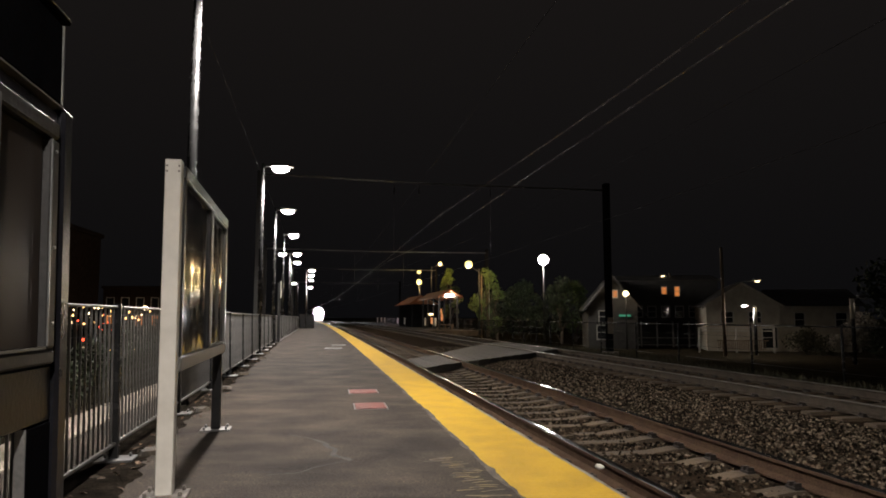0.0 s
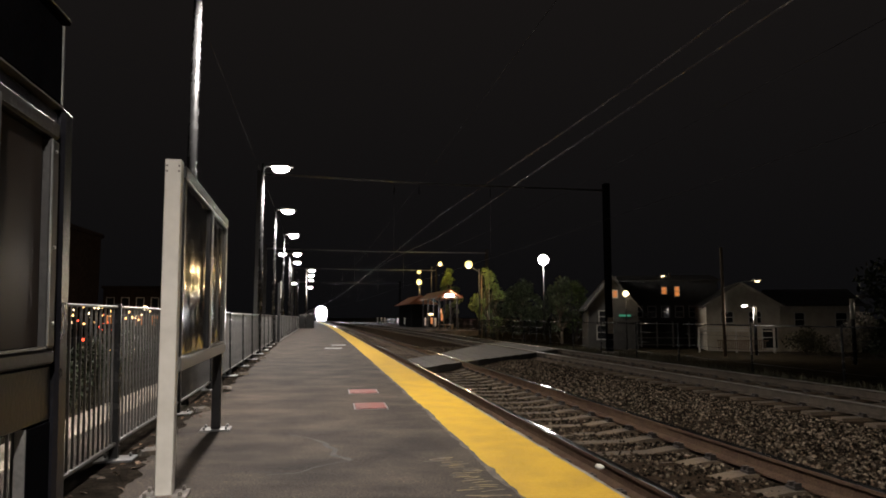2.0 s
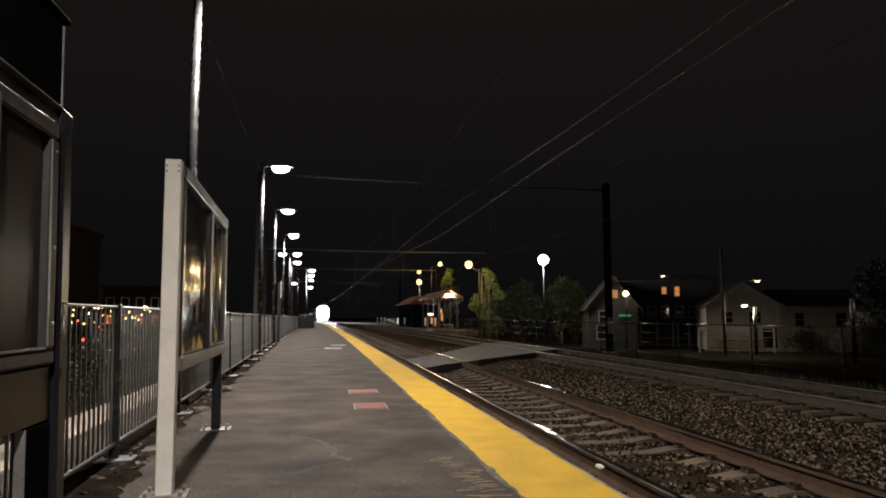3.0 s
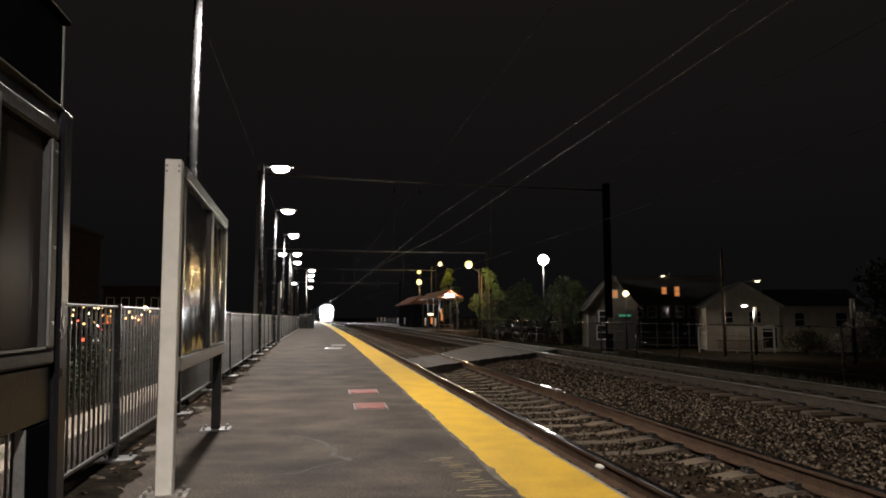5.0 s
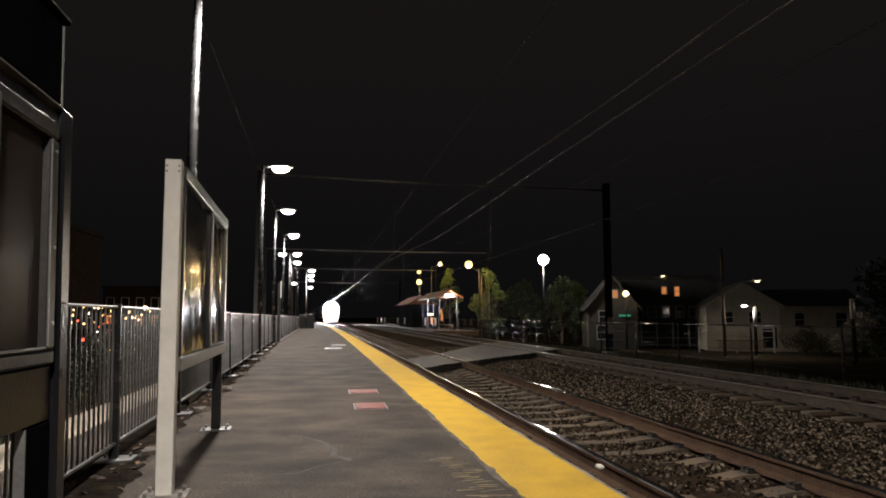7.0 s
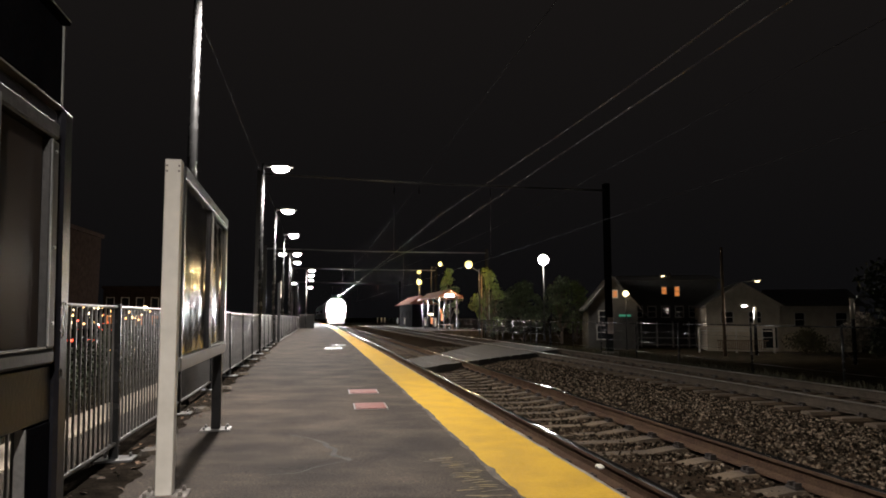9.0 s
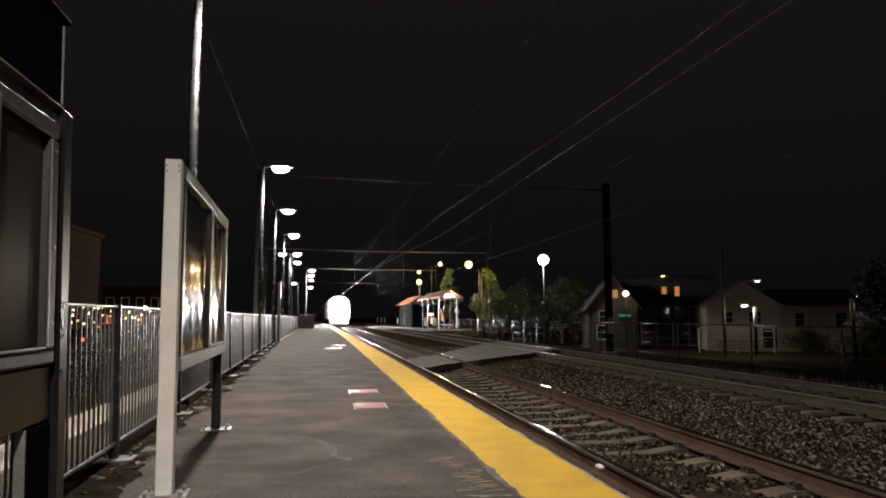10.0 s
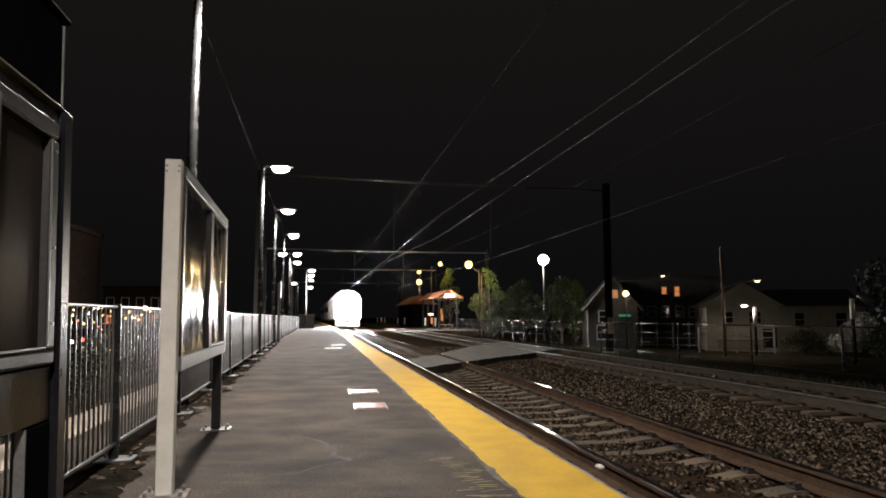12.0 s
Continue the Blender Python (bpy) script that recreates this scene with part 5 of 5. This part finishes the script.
def build_houses():
    # long house with lit upper windows: 60 m off, beyond the lane
    house(13.2, 62, -1.82, -8, 4.4, 9, 3.9, 6.5, SIDING_GREY, "grey gabled house with a dim lit window", True, ((1.0, 2.4, 0.6, 1.0), (2.25, 4.65, 0.36, 0.6), (0.8, 0.9, 0.8, 1.2)), lit=(1,))
    lodge = house(17.9, 68, -1.82, -10, 9.0, 9, 6.4, 7.1, SIDING_GREY, "long grey house with a dark upper storey and two lit windows", False,
                  ((3.85, 5.15, 0.42, 0.66), (5.08, 4.95, 0.42, 0.9), (1.2, 2.9, 0.7, 1.0), (2.5, 2.9, 0.7, 1.0), (3.8, 2.9, 0.7, 1.0), (5.1, 2.9, 0.7, 1.0), (6.4, 2.9, 0.7, 1.0), (7.7, 2.9, 0.7, 1.0)), lit=(0, 1), porch=True)
    bm = bmesh.new()
    box(bm, -0.1, 9.1, -0.03, -0.001, 4.2, 6.38)
    part("shingled_storey", bm, ROOF_DARK, lodge, "dark shingled upper storey")
    house(22.6, 58.5, -1.82, -14, 5.8, 9, 3.9, 5.7, SIDING, "pale gabled cottage with a white barge board", True, ((1.2, 2.4, 0.9, 0.9), (3.4, 2.4, 0.9, 0.9), (4.4, 0.3, 1.1, 1.7)))
    house(28.3, 57.6, -1.82, -14, 6.2, 8, 3.9, 5.2, SIDING, "pale low wing beside the cottage", False, ((1.3, 2.1, 0.7, 1.1), (4.4, 2.1, 0.8, 1.1), (5.4, 2.1, 0.5, 1.1)))
    th = thing("porch_railing", pose(20.9, 56.0, -1.82, 0, 0, -12), "white timber railing before the cottage", "railing")
    for z in (1.75, 1.98):
        bm = bmesh.new()
        box(bm, 0, 5.8, -0.03, 0.03, z - 0.04, z + 0.04)
        part("rail_bar", bm, TRIM, th)
    for i in range(3):
        bm = bmesh.new()
        box(bm, i * 2.85, i * 2.85 + 0.14, -0.07, 0.07, 0, 2.0, 0.01)
        part("post", bm, TRIM, th)
    bm = bmesh.new()
    for i in range(26):
        box(bm, 1.5 + i * 0.14, 1.56 + i * 0.14, -0.3, -0.25, 0.25, 0.95)
    box(bm, 1.4, 5.3, -0.32, -0.23, 0.95, 1.03)
    part("lower_balustrade", bm, TIMBER, th)
    globe_lamp(16.3, 60.6, -1.82, 4.95, 0.26, LAMP_WARM, 14, (1.0, 0.72, 0.42), "warm glowing lamp before the gabled house")
    bracket_lamp(20.6, 50.0, -1.82, 8.0, 2.4, LAMP_WARM, 240, (1.0, 0.80, 0.56), "tall timber pole with a lit bracket lamp", drop=2.2)
    bracket_lamp(22.65, 49.5, -1.70, 3.6, -0.55, LAMP_WHITE, 70, (0.95, 0.97, 1.0), "short pale pole with a lit lamp on a bracket", True)
    bracket_lamp(23.4, 70.0, -1.82, 7.4, -0.5, LAMP_WARM, 60, (1.0, 0.8, 0.6), "distant timber pole with a small lit lamp")
    # unlit head; the weak light under it is added to brighten the shrub
    bracket_lamp(25.0, 41.6, -1.82, 4.1, 0.45, GALV, 10, (1.0, 0.85, 0.7), "short pale lamp post beside the blossoming shrub", True)
    bm = bmesh.new()
    box(bm, -0.5, 0.5, -0.05, 0.05, 0, 0.18)
    lone("exit_sign", bm, SIGNAL_GREEN, "small green glowing sign on the house", "sign", pose(16.4, 61.47, 1.1, 0, 0, -8))
    # service cables down to the house
    for a, b in (((16.3, 60.7, 2.9), (20.6, 67.45, 0.9)), ((16.3, 60.7, 1.7), (19.0, 67.75, 1.5))):
        bm = bmesh.new()
        a, b = Vector(a), Vector(b)
        tube(bm, [a, a.lerp(b, 0.5) - Vector((0, 0, 0.1)), b], 0.03, 5)
        lone("service_cable", bm, WIRE, "pale cable sagging to the house wall", "cable", group="service cables")
    shrub(27.6, 52, -1.82, 2.0, 2.0, 2600, 0.11, GRASS, "rounded olive shrub lit by the lane lamp", 31)
    shrub(25.8, 43, -1.82, 1.5, 3.2, 1500, 0.12, LEAF_PALE, "pale blossoming shrub beside the lane", 32)
    shrub(30.0, 46, -1.82, 2.4, 2.4, 2600, 0.12, LEAF_UNLIT, "dark green shrub beside the lane", 33)


def build_trees():
    tree(4.25, 66.0, -0.9, 6.4, 1.5, 2500, 0.095, LEAF_LIT, "slender leafy tree lit green by the sodium lamp", 11, 0.12)
    tree(0.9, 98, -1.2, 9.0, 1.7, 2000, 0.14, LEAF_LIT, "leafy tree behind the canopy, lit from a lamp", 12)
    tree(8.4, 71, -1.6, 6.0, 2.6, 3600, 0.14, LEAF_UNLIT, "dark leafy tree beyond the far platform", 13)
    tree(12.0, 69, -1.6, 6.2, 2.2, 2600, 0.13, LEAF_UNLIT, "dark leafy tree beside the lane", 14)
    tree(14.4, 74, -1.6, 6.2, 2.2, 2800, 0.14, LEAF_LIT, "leafy tree beside the gabled house", 15)
    tree(5.6, 70, -1.6, 5.2, 2.2, 2600, 0.14, LEAF_UNLIT, "dark leafy tree near the railing", 16)
    tree(25.6, 32, -1.82, 14.5, 5.2, 9000, 0.19, LEAF_UNLIT, "large dark tree close to the line", 17, 0.22)
    tree(31.5, 38, -1.82, 12.0, 4.5, 6000, 0.20, LEAF_UNLIT, "large dark tree beside the lane", 18, 0.2)
    bm = bmesh.new()
    cyl(bm, (0, 0, 0), (0, 0, 6.0), 0.08, 0.06, 10)
    pole = lone("utility_pole", bm, TIMBER, "slim brown timber pole beside the lit tree", "utility pole", pose(3.75, 66.0, -0.9))
    bm = bmesh.new()
    cyl(bm, (0.75, 0.3, 0), (0.75, 0.3, 5.6), 0.03, n=6)
    part("conduit", bm, GALV, pole)
    # hedge and rough growth behind the platform fence
    for i, (o, y, w, h, n) in enumerate(((-8.2, 9.0, 1.0, 0.75, 1300), (-8.4, 12.0, 1.2, 0.9, 1500), (-8.8, 15.5, 1.3, 1.0, 1500), (-9.0, 19.5, 1.5, 1.3, 1700), (-9.2, 24.0, 1.7, 1.5, 1800), (-9.6, 29.0, 1.9, 1.8, 2000), (-9.4, 34.0, 1.9, 2.1, 2000), (-7.6, 6.4, 0.8, 0.6, 1000))):
        p = along(o, y)
        shrub(p.x, p.y, ground_z(o) + 0.02, w, h, n, 0.07, LEAF_UNLIT, "low dark green shrub behind the platform fence", 50 + i, "shrubs behind the fence")


def build_grass():
    """Rough dry grass and weeds beyond the tracks and behind the platform."""
    rng = np.random.default_rng(9)
    v, f = [], []
    for o0, o1, y0, y1, count, tall in ((8.6, 16.0, 10, 44, 9000, 0.22), (12.5, 22.0, 40, 60, 3500, 0.3), (-12.0, -5.4, 3, 34, 6000, 0.2)):
        for _ in range(count):
            o, y = rng.uniform(o0, o1), rng.uniform(y0, y1)
            if -7.05 < o < -6.3:
                continue
            c = np.array(along(o, y, ground_z(o)))
            a = rng.uniform(0, 6.28)
            h = tall * rng.uniform(0.3, 1.3)
            lean = rng.normal(0, 0.35 * h, 2)
            w = np.array((math.cos(a), math.sin(a), 0)) * rng.uniform(0.008, 0.02)
            mid = c + (lean[0] * 0.3, lean[1] * 0.3, h * 0.6)
            top = c + (lean[0], lean[1], h)
            k = len(v)
            v += [tuple(c - w), tuple(c + w), tuple(mid + w * 0.7), tuple(mid - w * 0.7), tuple(top)]
            f += [(k, k + 1, k + 2, k + 3), (k + 3, k + 2, k + 4)]
    tagged(soup("rough_grass", v, f, GRASS), "dry rough grass and weeds on the railway verge", "grass", kind="stuff")


def car(m, label, paint, parked=False):
    th = thing("car", m, label, "car", "cars in the street")
    bm = bmesh.new()
    sec = ((0, 0.35, 0.75), (0.15, 0.3, 0.9), (1.2, 0.28, 1.0), (3.6, 0.28, 1.02), (4.4, 0.32, 0.95), (4.5, 0.4, 0.8))
    rows = [[bm.verts.new((x, y, z)) for x, z in ((-0.85, lo), (-0.88, (lo + hi) / 2), (-0.78, hi), (0.78, hi), (0.88, (lo + hi) / 2), (0.85, lo))] for y, lo, hi in sec]
    for a, b in zip(rows, rows[1:]):
        for j in range(6):
            bm.faces.new((a[j], a[(j + 1) % 6], b[(j + 1) % 6], b[j])).smooth = True
    bm.faces.new(rows[0]), bm.faces.new(rows[-1])
    part("body", bm, paint, th)
    bm = bmesh.new()
    rows = [[bm.verts.new(p) for p in ((-0.74 * k, y, z), (0.74 * k, y, z))] for y, z, k in ((1.1, 1.0, 1), (1.8, 1.42, 0.86), (3.2, 1.44, 0.86), (4.1, 1.01, 1))]
    for a, b in zip(rows, rows[1:]):
        bm.faces.new((a[0], a[1], b[1], b[0]))
    bm.faces.new([r[0] for r in rows]), bm.faces.new([r[1] for r in rows]), bm.faces.new((rows[0][0], rows[0][1], rows[3][1], rows[3][0]))
    part("cabin", bm, GLASS_DARK, th)
    for x in (-0.8, 0.8):
        for y in (0.85, 3.55):
            bm = bmesh.new()
            cyl(bm, (x - 0.1, y, 0.31), (x + 0.1, y, 0.31), 0.31, n=16)
            w = part("wheel", bm, RUBBER, th)
            bm = bmesh.new()
            cyl(bm, (x - 0.105, y, 0.31), (x + 0.105, y, 0.31), 0.19, n=12)
            part("rim", bm, GALV, w)
    for x in (-0.6, 0.6):
        bm = bmesh.new()
        box(bm, x - 0.16, x + 0.16, -0.03, 0.06, 0.6, 0.74, 0.01)
        part("headlight", bm, CAR_WHITE if not parked else GLASS_DARK, th, "white headlight")
        bm = bmesh.new()
        box(bm, x - 0.16, x + 0.16, 4.44, 4.53, 0.68, 0.84, 0.01)
        part("tail_light", bm, TAIL_RED, th, "glowing red tail light")
    return th


def build_street():
    bm = bmesh.new()
    sweep(bm, [(-44, -1.21), (-14.5, -1.21)], steps(-10, 240, 10), closed=False)
    lone("street", bm, ROAD, "dark shiny street asphalt below the platform", "road", kind="structure")
    bm = bmesh.new()
    sweep(bm, [(-7.0, -0.9), (-6.35, -0.9), (-6.35, -0.52), (-7.0, -0.52)], steps(-4, 40, 2))
    lone("low_wall", bm, CONCRETE, "pale concrete kerb wall behind the fence", "low wall", kind="structure")

    def block(x, y, w, d, h, turn, mat, label, rows, cols, lit):
        th = thing("building", pose(x, y, -1.22, 0, 0, turn), label, "building", "buildings by the street")
        bm = bmesh.new()
        box(bm, 0, w, 0, d, 0, h)
        part("wall", bm, mat, th)
        bm = bmesh.new()
        box(bm, -0.25, w + 0.25, -0.25, d + 0.25, h + 0.004, h + 0.45, 0.05)
        part("cornice", bm, BRICKWORK, th)
        k = 0
        for r in range(rows):
            for c in range(cols):
                wx = w * (c + 0.5) / cols - 0.5
                wz = 1.0 + (h - 1.2) * r / rows
                bm = bmesh.new()
                for a, b, e, g in ((wx - 0.1, wx + 1.1, wz - 0.1, wz), (wx - 0.1, wx + 1.1, wz + 1.5, wz + 1.6), (wx - 0.1, wx, wz, wz + 1.5), (wx + 1.0, wx + 1.1, wz, wz + 1.5)):
                    box(bm, a, b, -0.08, -0.003, e, g)
                win = part("window", bm, TRIM, th)
                bm = bmesh.new()
                box(bm, wx, wx + 1.0, -0.05, -0.004, wz, wz + 1.5)
                part("pane", bm, WINDOW_LIT if k in lit else GLASS_DARK, win)
                k += 1
    block(-46.0, 62, 9.6, 12, 11.0, 8, BRICKWORK, "tall brown masonry building with a pale cornice", 4, 4, (3,))
    block(-52.0, 104, 13, 10, 6.6, 8, BRICKWORK, "low brown building with lit shop windows", 2, 6, (0, 2, 3, 5))
    for x, y, h, lens, r in ((-29.5, 58, 3.1, LAMP_WARM, 0.22), (-43.7, 100, 3.56, LAMP_WARM, 0.38), (-43, 80, 1.5, TAIL_RED, 0.12), (-42, 92, 2.2, SIGNAL_AMBER, 0.2), (-46, 94, 2.4, SIGNAL_AMBER, 0.2), (-50, 96, 2.2, SIGNAL_AMBER, 0.2), (-41.5, 93, 1.9, SIGNAL_AMBER, 0.16)):
        globe_lamp(x, y, -1.21, h, r, lens, 120 if lens is LAMP_WARM else 0, (1.0, 0.78, 0.5), "small glowing street light by the road")
    # shop and street lights far up the road
    for px, z, y, lens, r in ((-0.531, 1.1, 56, SIGNAL_AMBER, 0.10), (-0.526, 0.5, 56, SIGNAL_AMBER, 0.08), (-0.517, 1.0, 57, LAMP_WARM, 0.06), (-0.535, 0.75, 55, TAIL_RED, 0.07), (-0.51, 0.6, 58, SIGNAL_AMBER, 0.07), (-0.497, 0.1, 92, TAIL_RED, 0.13), (-0.491, 0.4, 92, TAIL_RED, 0.10), (-0.543, 1.2, 57, SIGNAL_AMBER, 0.08), (-0.504, 0.2, 60, TAIL_RED, 0.07),
                              (-0.472, 0.5, 90, SIGNAL_AMBER, 0.13), (-0.466, 0.9, 90, SIGNAL_AMBER, 0.13), (-0.457, 1.1, 90, SIGNAL_AMBER, 0.10), (-0.449, 1.2, 90, LAMP_WARM, 0.12), (-0.443, 1.4, 90, LAMP_WARM, 0.12), (-0.50, 1.3, 93, SIGNAL_AMBER, 0.10),
                              (-0.539, -0.34, 20, SIGNAL_AMBER, 0.075), (-0.531, -0.36, 20.3, SIGNAL_AMBER, 0.075), (-0.512, -0.38, 20.6, SIGNAL_AMBER, 0.05),
                              (-0.547, 2.1, 62, SIGNAL_AMBER, 0.12), (-0.541, 1.7, 62, LAMP_WARM, 0.10), (-0.529, 2.0, 62, SIGNAL_AMBER, 0.12), (-0.520, 1.4, 62, LAMP_WARM, 0.09), (-0.501, 1.9, 62, SIGNAL_AMBER, 0.11), (-0.496, 1.3, 62, TAIL_RED, 0.12),
                              (-0.489, 1.6, 62, SIGNAL_AMBER, 0.12), (-0.483, 1.9, 62, LAMP_WARM, 0.09), (-0.545, 0.6, 58, LAMP_WARM, 0.08), (-0.544, -0.75, 58, TAIL_RED, 0.16), (-0.479, 1.3, 90, LAMP_WARM, 0.12), (-0.461, 1.75, 90, SIGNAL_AMBER, 0.16), (-0.452, 0.9, 90, LAMP_WARM, 0.13),
                              (-0.430, 1.8, 90, SIGNAL_AMBER, 0.15), (-0.492, -0.30, 31, SIGNAL_AMBER, 0.05), (-0.487, -0.48, 31, SIGNAL_AMBER, 0.05), (-0.482, -0.28, 31, SIGNAL_AMBER, 0.05), (-0.468, -0.35, 31, SIGNAL_AMBER, 0.06), (-0.448, -0.40, 31, SIGNAL_AMBER, 0.05)):
        # globes nearer than 40 m are made up for low reflected gold glows
        globe_lamp(px * y, y, -1.21 if y > 40 else -1.0, z + 1.21 if y > 40 else z + 1.0, r, lens, 18 if y < 40 else 0, (1.0, 0.6, 0.2), "small amber or red street glow, near ones standing for reflections")
    car(pose(-25.5, 49.3, -1.21, 0, 0, 196), "dark car standing with its tail lights glowing", CAR_PAINT, True)
    car(pose(-41.5, 86, -1.21, 0, 0, 196), "dark car further up the street with red tail lights", CAR_PAINT, True)
    a = car(pose(-33, 75, -1.21, 0, 0, 20), "dark car driving with its headlights on", CAR_PAINT)
    b = car(pose(-24, 40, -1.21, 0, 0, 200), "dark car driving away with red tail lights", CAR_PAINT)
    c = car(pose(-60, 140, -1.21, 0, 0, 20), "dark car coming up with bright headlights", CAR_PAINT)
    return a, b, c


build_far_platform()
build_shelter()
build_houses()
build_trees()
build_grass()
MOVING_CARS = build_street()
SOD = (1.0, 0.66, 0.28)
globe_lamp(8.90, 60.0, -1.0, 7.1, 0.44, LAMP_WHITE, 520, (1.0, 0.94, 0.88), "tall far platform lamp with a white globe")
globe_lamp(3.42, 64.0, -0.6, 6.58, 0.36, LAMP_SODIUM, 950, SOD, "tall lamp with an amber sodium globe", -1.0)
globe_lamp(-1.6, 95.0, -0.3, 8.8, 0.30, LAMP_SODIUM, 900, SOD, "tall lamp with a warm amber globe", 1.2)
globe_lamp(-3.7, 110.0, -0.3, 8.7, 0.34, LAMP_SODIUM, 0, SOD, "tall lamp with a warm pale globe", -0.2)
globe_lamp(-3.85, 109.0, -0.3, 7.0, 0.42, LAMP_SODIUM, 500, SOD, "lower lamp with an amber globe")


def motions():
    times = [0.5 * i for i in range(25)]
    walk(ENGINE, [(t, on_track(train_at(t), 18)) for t in times])
    for i, co in enumerate(COACHES):
        walk(co, [(t, on_track(train_at(t) + 20 + 26 * i, 24)) for t in times])
    # cars in the street below: one comes, one goes, one comes
    a, b, c = MOVING_CARS
    up, down = 16.0, 196.0
    for thing_moved, way, rows in ((a, up, ((0.0, -78.0, 150.0), (5.5, -60.0, 118.0), (7.0, -38.6, 75.0), (8.5, -21.8, 39.0), (9.0, -17.0, 27.0), (12.0, 0.0, -24.0))),
                                   (b, down, ((0.0, -9.2, -26.0), (8.0, -20.2, 28.0), (8.8, -23.7, 45.3), (10.0, -28.2, 56.3), (12.0, -51.2, 114.3))),
                                   (c, up, ((0.0, -110.0, 240.0), (9.0, -70.0, 140.0), (11.0, -31.7, 59.0), (12.0, -24.5, 44.0)))):
        walk(thing_moved, [(t, pose(x, y, -1.21, 0, 0, way)) for t, x, y in rows])
    # the two ditch lights flash in turn: the lamp that rests is turned into its housing
    switches = (0.15, 1.35, 2.2, 3.3, 4.2, 5.15, 6.35, 7.25, 8.25, 9.15, 10.4, 11.35)
    for x, lamp, lit in ((-1.1, DITCH[0], False), (1.1, DITCH[1], True)):
        on, off = pose(x, 0.0, 2.15), pose(x, 0.0, 2.15, 0, 0, 180)
        rows = [(0.0, on if lit else off)]
        for s in switches:
            a0, a1 = (0, 180) if lit else (180, 0)
            for k in range(4):
                rows.append((s - 0.0667 + k / 30, pose(x, 0.0, 2.15, 0, 0, a0 + (a1 - a0) * k / 3)))
            lit = not lit
        rows.append((12.0, on if lit else off))
        walk(lamp, rows)


motions()
